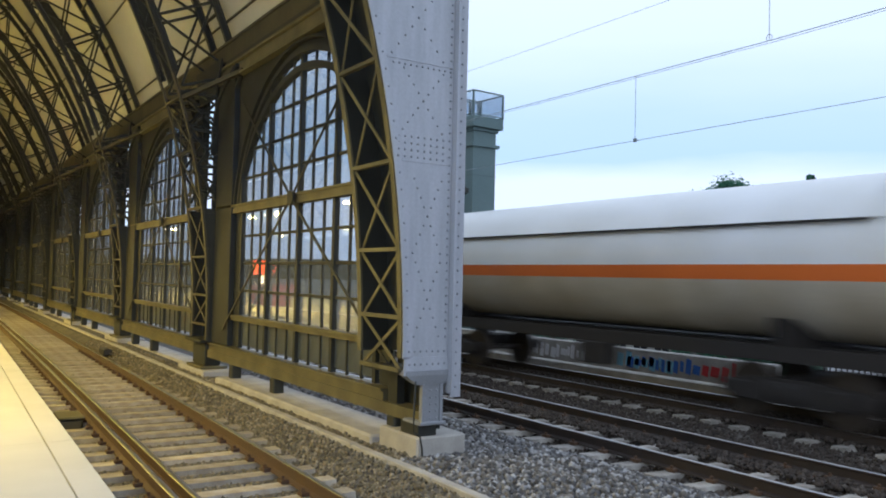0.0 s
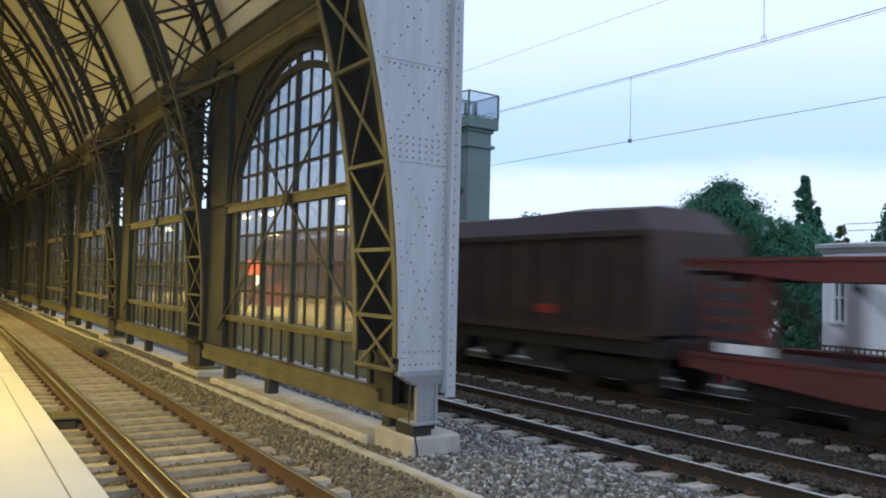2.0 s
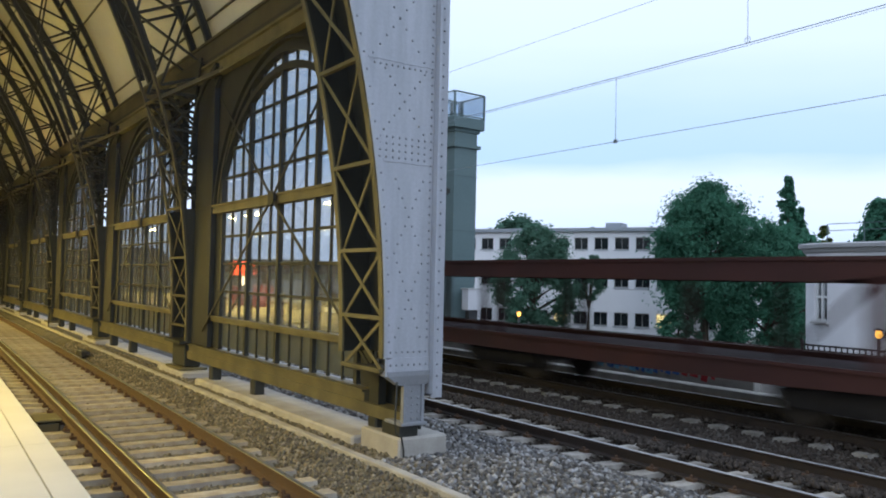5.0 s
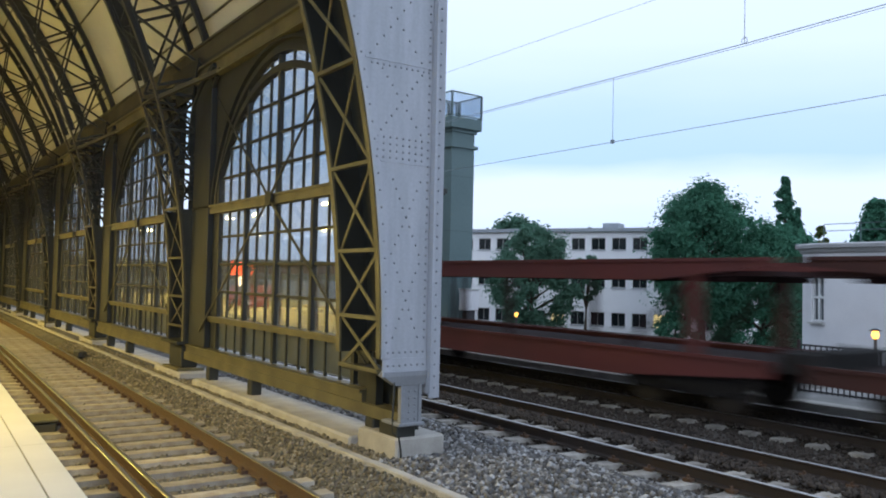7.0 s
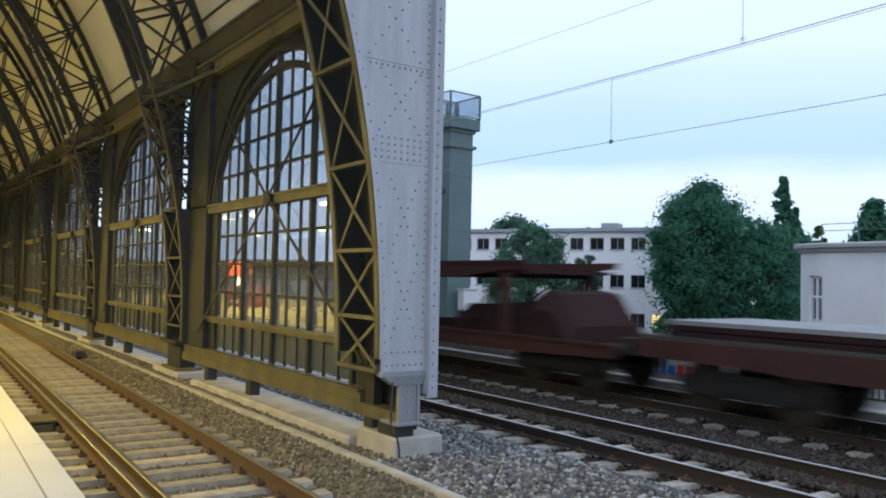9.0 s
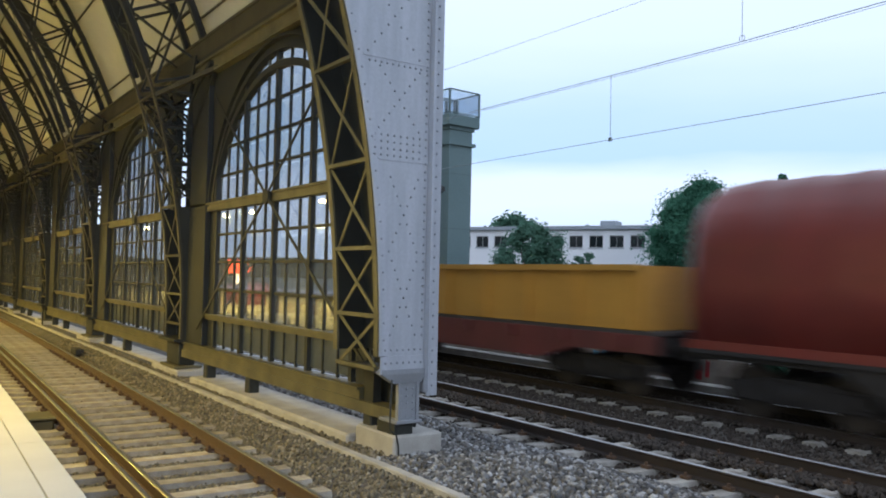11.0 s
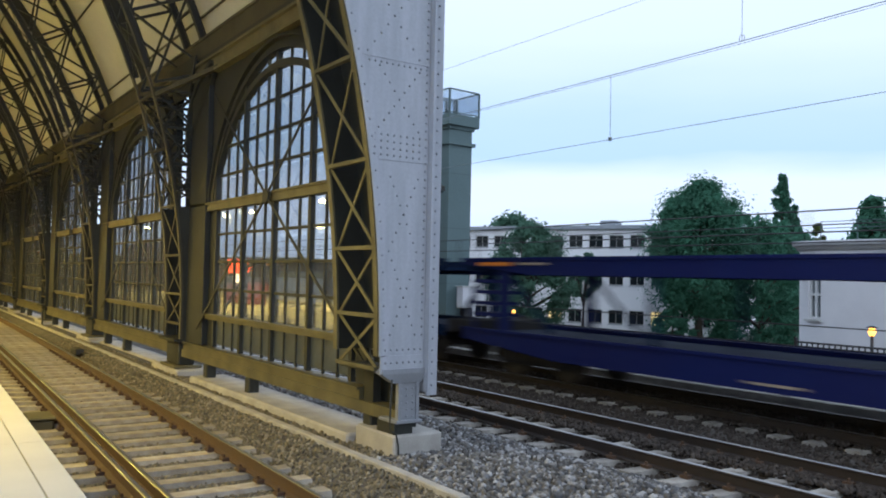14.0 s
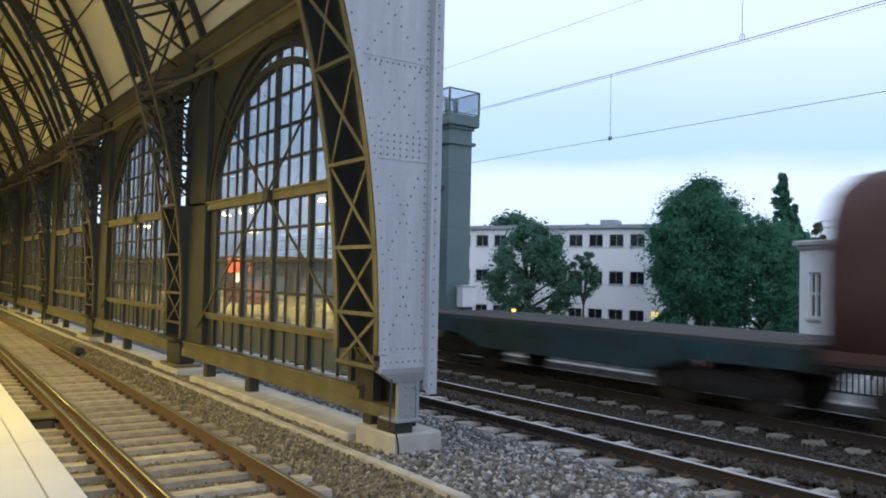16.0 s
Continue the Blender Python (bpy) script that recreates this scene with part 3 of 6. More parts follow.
    s = Solid().box(5.20, 6.05, y - 0.25, y + PIER_D + 0.5, BED - 0.1, 0.10, 0.03)
    part("plinth", s, CONCRETE, root, "pale cast concrete plinth")
    s = Solid().box(5.24, 5.86, y + 0.05, y + PIER_D - 0.05, 0.10, 0.165, 0.015)
    part("base_plate", s, PAINT_OLIVE, root)


OUT_R = 1.40


def roof_rib(y, z_in, label):
    """A deep arched rib: inner and outer chords in two planes, tied by crossed bars and struts."""
    root = thing("roof_rib", label=label, category="roof rib", kind="structure")
    a1 = radians(112)
    a_in, a_out = math.asin((z_in - ARC_Z) / ARC_R), math.asin((max(6.75, z_in) - ARC_Z) / (ARC_R + OUT_R))
    for p, q in ((y, y + 0.115), (y + PIER_D - 0.115, y + PIER_D)):
        for nm, a0, r in (("inner_chord", a_in, 0.0), ("outer_chord", a_out, OUT_R)):
            s = Solid()
            arc_chord(s, p, q, a0, a1, r - 0.02, r + 0.03, 30)
            arc_chord(s, p + 0.045, q - 0.045, a0, a1, r + 0.031, r + 0.11, 30)
            arc_chord(s, p, q, a0, a1, r + 0.111, r + 0.135, 30)
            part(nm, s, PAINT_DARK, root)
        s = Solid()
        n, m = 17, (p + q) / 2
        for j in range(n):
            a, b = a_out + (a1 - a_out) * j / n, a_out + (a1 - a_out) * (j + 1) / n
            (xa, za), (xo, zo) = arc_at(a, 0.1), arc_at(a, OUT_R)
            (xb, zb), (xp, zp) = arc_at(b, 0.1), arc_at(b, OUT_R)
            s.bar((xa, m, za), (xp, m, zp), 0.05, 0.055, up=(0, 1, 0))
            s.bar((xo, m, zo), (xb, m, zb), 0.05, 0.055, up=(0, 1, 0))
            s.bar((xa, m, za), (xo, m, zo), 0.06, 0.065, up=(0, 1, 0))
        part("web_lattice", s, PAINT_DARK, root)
    s = Solid()
    n = 20
    for j in range(n):
        a, b = a_in + (a1 - a_in) * j / n, a_in + (a1 - a_in) * (j + 1) / n
        (xa, za), (xb, zb) = arc_at(a, 0.02), arc_at(b, 0.02)
        s.bar((xa, y + 0.1, za), (xb, y + PIER_D - 0.1, zb), 0.04, 0.015, up=(1, 0, 0))
        s.bar((xa, y + PIER_D - 0.1, za), (xb, y + 0.1, zb), 0.04, 0.015, up=(1, 0, 0))
        (xa, za) = arc_at(a_out + (a1 - a_out) * j / n, OUT_R + 0.02)
        s.bar((xa, y + 0.1, za), (xa, y + PIER_D - 0.1, za), 0.06, 0.05)
    part("tie_lattice", s, PAINT_DARK, root)


def build_roof():
    y_end = PIER_0 + N_BAYS * BAY
    for k in range(N_BAYS + 1):
        roof_rib(PIER_0 + k * BAY + (0.03 if k == 0 else 0.0), 9.6 if k == 0 else 6.6, "deep dark lattice roof rib above a pier")
    s = Solid()
    arc_chord(s, PIER_0 + 0.04, y_end, radians(18.9), radians(161.1), 1.72, 1.80, 40)
    ob = structure("roof", s, ROOF_SKIN, "cream roof skin over dark steel ribs", "roof")
    a0 = math.asin((6.8 - ARC_Z) / (ARC_R + 1.6))
    for k in range(N_BAYS):
        y = PIER_0 + k * BAY + PIER_D
        y1 = PIER_0 + (k + 1) * BAY
        s = Solid()
        arc_chord(s, (y + y1) / 2 - 0.065, (y + y1) / 2 + 0.065, a0, radians(112), 1.42, 1.68, 30)
        part("rafter", s, PAINT_DARK, ob)
        for j in range(12):
            x, z = arc_at(radians(22.5 + 7.4 * j), 1.69)
            part("purlin", Solid().bar((x, y - PIER_D, z), (x, y1, z), 0.04, 0.04), PAINT_MID, ob)
    # plain walls that close the hall away from the view
    s = Solid().box(-27.4, -27.0, PIER_0, y_end, BED - 0.3, 6.6)
    structure("wall_west", s, PAINT_DARK, "dark side wall of the hall", "wall")
    s = Solid().box(-27.4, 6.2, y_end + 0.1, y_end + 0.4, BED - 0.3, 18.2)
    structure("wall_north", s, PAINT_DARK, "dark end wall of the hall", "wall")


ROW = 0.5625
SILL, TRANSOM = 1.33, 3.60
PANE_W = 0.495
# the two arches: the radius, the height of the centre and the half-width of the upright legs
ARCH_OUT, ARCH_IN = (3.2, 3.03, 3.10), (3.51, 2.42, 2.97)


def arch_half(z, arch):
    """Half the opening's width at a height."""
    r, zc, leg = arch
    return min(leg, math.sqrt(max(0.0, r * r - max(0.0, z - zc) ** 2)))


def arch_top(off, arch):
    """The opening's height at a distance from its middle."""
    r, zc, leg = arch
    return zc + math.sqrt(max(0.0, r * r - off * off)) if abs(off) < leg else TRANSOM


def arch_line(mid, arch, n=30, grow=0.0):
    """The arch from one foot at the transom over the top to the other."""
    r, zc, leg = arch
    r, leg = r + grow, leg + grow
    a0 = math.acos(leg / r)
    pts = [(mid + r * math.cos(a0 + (math.pi - 2 * a0) * k / n), zc + r * math.sin(a0 + (math.pi - 2 * a0) * k / n)) for k in range(n + 1)]
    return [(mid + leg, TRANSOM)] + pts + [(mid - leg, TRANSOM)]


def window_wall(k):
    """One glazed bay: sill girder, mullions, glazing bars, arch and spandrel."""
    y0, y1 = PIER_0 + k * BAY + PIER_D, PIER_0 + (k + 1) * BAY
    mid, x = (y0 + y1) / 2 - 0.53, WALL_X
    root = thing(f"window_{k + 1}", label="arched iron hall window with many small panes", category="window", kind="structure")
    # spandrel plate round the arch
    s = Solid()
    ring = arch_line(mid, ARCH_OUT)
    edge = []
    for yy, zz in ring:
        dy, dz = yy - mid, zz - TRANSOM
        side = (y1 - mid) if dy > 0 else (mid - y0)
        f = min((side / abs(dy)) if abs(dy) > 1e-6 else 9e9, ((6.72 - TRANSOM) / dz) if dz > 1e-6 else 9e9)
        edge.append((mid + dy * f, TRANSOM + dz * f))
    for (a, b), (c, d) in zip(list(zip(ring, edge))[:-1], list(zip(ring, edge))[1:]):
        quad = [a, c, d, b]
        s.loft([[(xx, yy, zz) for yy, zz in quad] for xx in (x - 0.04, x + 0.02)])
    leg = ARCH_OUT[2]
    s.box(x - 0.04, x + 0.02, y0, y1, 6.721, 7.0)
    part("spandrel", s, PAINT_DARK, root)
    # side panels darker than the spandrel: their lack of lamplight is in the colour
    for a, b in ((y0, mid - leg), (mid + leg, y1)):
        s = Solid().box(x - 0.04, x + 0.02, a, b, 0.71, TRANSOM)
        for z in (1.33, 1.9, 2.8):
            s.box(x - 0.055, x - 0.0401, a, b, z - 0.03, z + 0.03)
        part("side_panel", s, PAINT_DIM, root, "dark riveted panel beside the glazing")
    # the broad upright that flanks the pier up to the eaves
    part("pilaster", Solid().box(5.44, 5.559, y1 - 1.10, y1 - 0.02, 0.71, 6.42, 0.01), PAINT_DIM, root)
    part("eaves_plate", Solid().box(5.621, 6.3, y0 - PIER_D, y1, 6.95, 7.0), PAINT_DARK, root)
    # the board between the eaves girder and the roof skin
    s = Solid().box(5.565, 5.62, y0 - PIER_D, y1, 7.001, 7.43)
    s.box(5.53, 5.565, y0 - PIER_D, y1, 7.37, 7.43)
    part("eaves_board", s, PAINT_MID, root)
    for arch, w, dpt, nm in ((ARCH_OUT, 0.10, 0.12, "arch_rim"), (ARCH_IN, 0.12, 0.10, "inner_arch")):
        s = Solid()
        s.loft([[(x - dpt, a, b), (x - dpt, c, d), (x + 0.03, c, d), (x + 0.03, a, b)] for (a, b), (c, d) in zip(arch_line(mid, arch, grow=-w / 2), arch_line(mid, arch, grow=w / 2))])
        part(nm, s, PAINT_DARK, root)
    s = Solid()
    s.loft([[(x - 0.14, a, b), (x - 0.14, c, d), (x - 0.041, c, d), (x - 0.041, a, b)] for (a, b), (c, d) in zip(arch_line(mid, ARCH_OUT, grow=0.16), arch_line(mid, ARCH_OUT, grow=0.21))])
    part("arch_moulding", s, PAINT_DARK, root)
    s = Solid().box(x - 0.13, x + 0.05, y0, y1, TRANSOM - 0.09, TRANSOM + 0.09)
    s.box(x - 0.16, x - 0.131, y0, y1, TRANSOM + 0.05, TRANSOM + 0.09)
    part("transom", s, PAINT_OLIVE, root)
    s = Solid().box(x - 0.10, x + 0.05, y0, y1, SILL - 0.07, SILL + 0.05)
    s.box(x - 0.15, x - 0.101, y0, y1, SILL + 0.0, SILL + 0.05)
    part("window_sill", s, PAINT_OLIVE, root)
    s = Solid().box(x - 0.17, x + 0.10, y0 - 0.05, y1 + 0.1, 0.531, 0.70)
    s.box(x - 0.20, x + 0.10, y0 - 1.08, y1 + 0.1, 0.37, 0.53)
    s.box(x - 0.21, x - 0.171, y0 - 0.05, y1 + 0.1, 0.66, 0.70)
    part("sill_girder", s, PAINT_OLIVE, root, "olive painted girder under the glazing")
    # feet in dark paint; the first one stands in for shadow beneath the girder
    for yy in (y0 - 0.35, mid + 0.6, mid + 2.9):
        s = Solid().box(x - 0.22, x - 0.02, yy - 0.11, yy + 0.11, 0.05, 0.37, 0.02)
        part("girder_foot_shade", s, PAINT_DARK, root)
    # mullions and glazing bars
    for j in range(-6, 7):
        heavy = j % 3 == 0
        w, d = (0.048, 0.07) if heavy else (0.019, 0.025)
        yy = mid + j * PANE_W
        s = Solid().box(x - d, x + 0.02, yy - w, yy + w, 0.71, arch_top(yy - mid, ARCH_OUT) - 0.03)
        part("mullion" if heavy else "glazing_bar", s, PAINT_DARK, root)
    for z in [SILL + ROW * r for r in (1, 2, 3)] + [TRANSOM + 0.05 + 0.57 * r for r in (1, 2, 3)]:
        h = arch_half(z, ARCH_IN if z > TRANSOM else ARCH_OUT) - 0.04
        s = Solid().box(x - 0.035, x + 0.015, mid - h, mid + h, z - 0.024, z + 0.024)
        part("glazing_bar", s, PAINT_DARK, root)
    s = Solid()
    for z in (4.2, 4.8, 5.35):
        for e in (-1, 1):
            a, b = arch_half(z - 0.1, ARCH_IN), arch_half(z + 0.2, ARCH_OUT)
            s.bar((x - 0.01, mid + e * a, z - 0.1), (x - 0.01, mid + e * b, z + 0.2), 0.03, 0.03)
    part("glazing_bar", s, PAINT_DARK, root)
    # wind rods from the hub at the transom
    s = Solid()
    s.bar((x - 0.20, mid, TRANSOM), (x - 0.20, mid + 3.6, 1.05), 0.05, 0.02, up=(1, 0, 0))
    s.bar((x - 0.20, mid, TRANSOM), (x - 0.20, mid - 3.6, 1.05), 0.05, 0.02, up=(1, 0, 0))
    s.bar((x - 0.20, mid, TRANSOM), (x - 0.20, mid + 2.9, 5.9), 0.05, 0.02, up=(1, 0, 0))
    s.bar((x - 0.20, mid, TRANSOM), (x - 0.20, mid - 2.9, 5.9), 0.05, 0.02, up=(1, 0, 0))
    s.disc((x - 0.20, mid, TRANSOM), "x", 0.13, 0.05, 12)
    part("wind_rod", s, PAINT_DARK, root)
    # panes
    pane = Solid().box(-0.003, 0.003, -PANE_W / 2 + 0.004, PANE_W / 2 - 0.004, -ROW / 2 + 0.004, ROW / 2 - 0.004)
    me, low, rest = pane.mesh("pane", GLASS), pane.mesh("pane", DUSTY_PANE), Solid()
    for j in range(-7, 7):
        yy = mid + (j + 0.5) * PANE_W
        z = SILL - ROW / 2
        while z < 7.0:
            near = max(0.0, abs(yy - mid) - PANE_W / 2)
            if z - ROW / 2 < TRANSOM + 0.1 or z - ROW / 2 < arch_top(near, ARCH_OUT):
                if k < 2:
                    piece("pane", low if z < SILL else me, root, pose(x, yy, z, 0, random.uniform(-0.12, 0.12), random.uniform(-0.12, 0.12)))
                else:
                    rest.box(x - 0.003, x + 0.003, yy - PANE_W / 2, yy + PANE_W / 2, z - ROW / 2, z + ROW / 2)
            z += ROW
    if rest.v:
        tagged(part("panes", rest, GLASS, root), kind="stuff")
    # eaves girder with bracing, and the knee braces to the piers
    s = Solid()
    s.box(5.40, 5.555, y0, y1, 6.43, 6.48)
    s.box(5.40, 5.555, y0, y1, 6.74, 6.79)
    s.box(5.47, 5.555, y0, y1, 6.481, 6.739)
    part("eaves_girder", s, PAINT_OLIVE, root)
    s = Solid()
    for yy, e in ((y0, 1), (y1, -1)):
        s.bar((4.62, yy - e * 0.1, 6.05), (5.48, yy + e * 1.5, 6.50), 0.09, 0.09)
    part("wind_strut", s, PAINT_MID, root)
    s = Solid()
    for yy, e in ((y0, 1), (y1, -1)):
        s.bar((5.48, yy, 5.2), (5.48, yy + e * 1.3, 6.43), 0.08, 0.08)
        s.bar((5.48, yy, 6.0), (5.48, yy + e * 0.5, 6.43), 0.06, 0.06)
    part("knee_brace", s, PAINT_DARK, root)


def build_hall():
    end_pier()
    for k in range(1, N_BAYS + 1):
        inner_pier(k)
    for k in range(N_BAYS):
        window_wall(k)
    build_roof()
    # foundation strip with a kerb, and the cable trough's edge beside the track
    s = Solid().box(5.18, 5.95, PIER_0 + 1.05, PIER_0 + BAY - 1.2, BED - 0.1, 0.10, 0.03)
    structure("foundation", s, CONCRETE, "pale concrete foundation strip below the hall wall", "foundation")
    for k in range(1, N_BAYS):
        s = Solid().box(5.5, 6.1, PIER_0 + k * BAY + PIER_D + 0.55, PIER_0 + (k + 1) * BAY - 0.3, BED - 0.1, 0.03, 0.03)
        structure("foundation", s, CONCRETE, "pale concrete foundation strip below the hall wall", "foundation")
    me = Solid().box(-0.06, 0.06, -0.495, 0.495, -0.3, 0.0, 0.012).mesh("kerb_stone", CONCRETE)
    root = thing("trough_edge", label="narrow pale concrete edging beside the hall track", category="kerb", kind="structure")
    for k in range(56):
        y = 3.0 + k
        piece("kerb_stone", me, root, pose(4.86 + 0.0045 * (y - 6), y, 0.035 + random.uniform(-0.008, 0.008), 0, 0, random.uniform(-0.4, 0.4)))


def hall_lamp(x, y):
    """A tube lamp on two rods from the roof."""
    root = thing("hall_lamp", x, y, 4.9, label="long glowing tube lamp hung on two rods", category="lamp", group="lamps along the platform")
    part("tube", Solid().tube([(0, -0.75, 0), (0, 0.75, 0)], 0.03), LAMP_GLOW, root, "glowing warm tube")
    part("housing", Solid().box(-0.1, 0.1, -0.8, 0.8, 0.06, 0.12, 0.01), PAINT_GREY, root)
    zt = ARC_Z + math.sqrt((ARC_R + 1.6) ** 2 - (x - ARC_X) ** 2) - 4.9
    for e in (-0.6, 0.6):
        part("rod", Solid().tube([(0, e, 0.12), (0, e, zt)], 0.01, 6), PAINT_DARK, root)


LAMP_GLOW = material("lamp_tube", (0.9, 0.85, 0.7), 0.4, glow=((1.0, 0.85, 0.6), 14.0), bump=0)


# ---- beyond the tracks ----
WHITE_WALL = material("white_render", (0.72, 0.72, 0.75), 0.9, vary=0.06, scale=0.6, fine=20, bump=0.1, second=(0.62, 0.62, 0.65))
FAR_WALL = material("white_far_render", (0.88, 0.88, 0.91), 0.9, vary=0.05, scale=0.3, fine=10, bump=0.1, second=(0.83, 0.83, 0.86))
PATH = material("dull_concrete_path", (0.24, 0.235, 0.225), 0.9, vary=0.2, scale=1.5, fine=40, bump=0.2, second=(0.17, 0.165, 0.155))
BASE_WALL = material("grey_base_render", (0.36, 0.35, 0.33), 0.9, vary=0.1, scale=0.5, fine=10)
ROOF_GREY = material("grey_roof_edge", (0.32, 0.35, 0.39), 0.7, vary=0.1, scale=1, fine=10)
FRAME_WHITE = material("white_window_frame", (0.50, 0.50, 0.49), 0.6, vary=0.05)
DARK_PANE = material("dark_window_pane", (0.018, 0.022, 0.026), 0.08, vary=0.1, bump=0, spec=0.6)
FRAME_PALE = material("pale_window_frame", (0.68, 0.69, 0.70), 0.6, vary=0.05)
CORNICE = material("pale_grey_cornice", (0.44, 0.44, 0.45), 0.9, vary=0.1, scale=1.0, fine=15, second=(0.36, 0.36, 0.37))
# house panes: the pale reflection in the glass is painted as base colour
REFLECT_PANE = material("painted_reflection_pane", (0.20, 0.23, 0.24), 0.15, vary=0.2, scale=1.5, bump=0, second=(0.10, 0.12, 0.13))
LIT_PANE = material("lit_window_pane", (0.8, 0.6, 0.25), 0.5, bump=0, glow=((1.0, 0.80, 0.36), 1.1))
TOWER_GREEN = material("grey_green_tower_panel", (0.125, 0.185, 0.19), 0.65, vary=0.1, scale=0.5, fine=12, bump=0.05, second=(0.10, 0.155, 0.16))
TOWER_RAIL = material("green_grey_rail", (0.085, 0.13, 0.135), 0.5, vary=0.1)
LAMP_YELLOW = material("street_lamp_glow", (0.9, 0.6, 0.2), 0.4, bump=0, glow=((1.0, 0.46, 0.07), 4.0))
BARK = material("brown_bark", (0.08, 0.065, 0.05), 0.95, vary=0.3, scale=3, fine=20, bump=0.6)
LEAF = island_material("dark_green_leaves", [(0.060, 0.185, 0.120), (0.072, 0.210, 0.135), (0.064, 0.195, 0.126), (0.080, 0.225, 0.144)], 0.8, 0, 0.5, thin=0.5)
LEAF_PALE = island_material("grey_green_leaves", [(0.080, 0.175, 0.125), (0.100, 0.205, 0.145), (0.088, 0.185, 0.132), (0.112, 0.220, 0.155)], 0.8, 0, 0.5, thin=0.5)
LEAF_YELLOW = island_material("yellow_green_leaves", [(0.09, 0.13, 0.04), (0.13, 0.16, 0.05)], 0.7, 0, 2.0)
SIGN_RED = material("red_reflector", (0.55, 0.03, 0.02), 0.3, bump=0)
STEEL_DARK = material("dark_steel", (0.05, 0.05, 0.055), 0.5, metal=0.3, vary=0.2)
WIRE = material("weathered_wire", (0.30, 0.35, 0.39), 0.5, metal=0.6, vary=0.1, bump=0)


def tower():
    """The slim lift tower with a railed top."""
    cx, cy, w = 17.88, 25.25, 0.57
    root = tagged(thing("lift_tower", cx, cy, 0), "grey-green panelled lift tower with a railed top", "tower")
    root.matrix_basis = pose(cx, cy, 0, 0, 0, 4)
    s = Solid().box(-w, w, -w, w, BED - 0.3, 7.9, 0.02)
    part("shaft", s, TOWER_GREEN, root)
    for z in (2.0, 4.1, 6.2):
        part("panel_joint", Solid().box(-w - 0.006, w + 0.006, -w - 0.006, w + 0.006, z - 0.012, z + 0.012), TOWER_RAIL, root)
    s = Solid().box(-w - 0.10, w + 0.10, -w - 0.10, w + 0.10, 7.30, 7.42)
    s.box(-w - 0.06, w + 0.06, -w - 0.06, w + 0.06, 7.9, 8.02)
    s.box(-w - 0.20, w + 0.20, -w - 0.20, w + 0.20, 8.02, 8.45, 0.02)
    part("head", s, TOWER_GREEN, root)
    e = w + 0.17
    for a, b in (((-e, -e), (e, -e)), ((e, -e), (e, e)), ((e, e), (-e, e)), ((-e, e), (-e, -e))):
        for z, t in ((9.38, 0.05), (8.50, 0.04)):
            part("rail", Solid().bar((*a, z), (*b, z), t, t), TOWER_RAIL, root)
        part("post", Solid().box(a[0] - 0.03, a[0] + 0.03, a[1] - 0.03, a[1] + 0.03, 8.45, 9.36), TOWER_RAIL, root)
        part("pane", Solid().bar((a[0] * 0.97, a[1] * 0.97, 8.95), (b[0] * 0.97, b[1] * 0.97, 8.95), 0.008, 0.78), GLASS, root)
    for q in range(7):
        part("baluster", Solid().box(-0.42 + q * 0.14, -0.40 + q * 0.14, 0.28, 0.30, 8.45, 9.15), TOWER_RAIL, root)
    part("rail", Solid().box(-0.45, 0.48, 0.27, 0.31, 9.151, 9.19), TOWER_RAIL, root)
    for px, py, h, r in ((0.15, -0.1, 9.2, 0.06), (-0.2, 0.1, 9.1, 0.05)):
        part("vent_pipe", Solid().tube([(px, py, 8.45), (px, py, h)], r), TOWER_RAIL, root)
    # the low cabinet at its foot
    c = tagged(thing("switch_cabinet", cx + 0.10, cy - 1.05, 0), "small white cabinet on a dark post beside the tower", "cabinet")
    part("body", Solid().box(-0.32, 0.32, -0.2, 0.2, 1.1, 1.86, 0.02), WHITE_WALL, c)
    part("hood", Solid().box(-0.35, 0.35, -0.23, 0.23, 1.861, 1.92, 0.01), FRAME_WHITE, c)
    part("post", Solid().box(-0.2, 0.2, -0.12, 0.12, BED - 0.05, 1.1), STEEL_DARK, c)


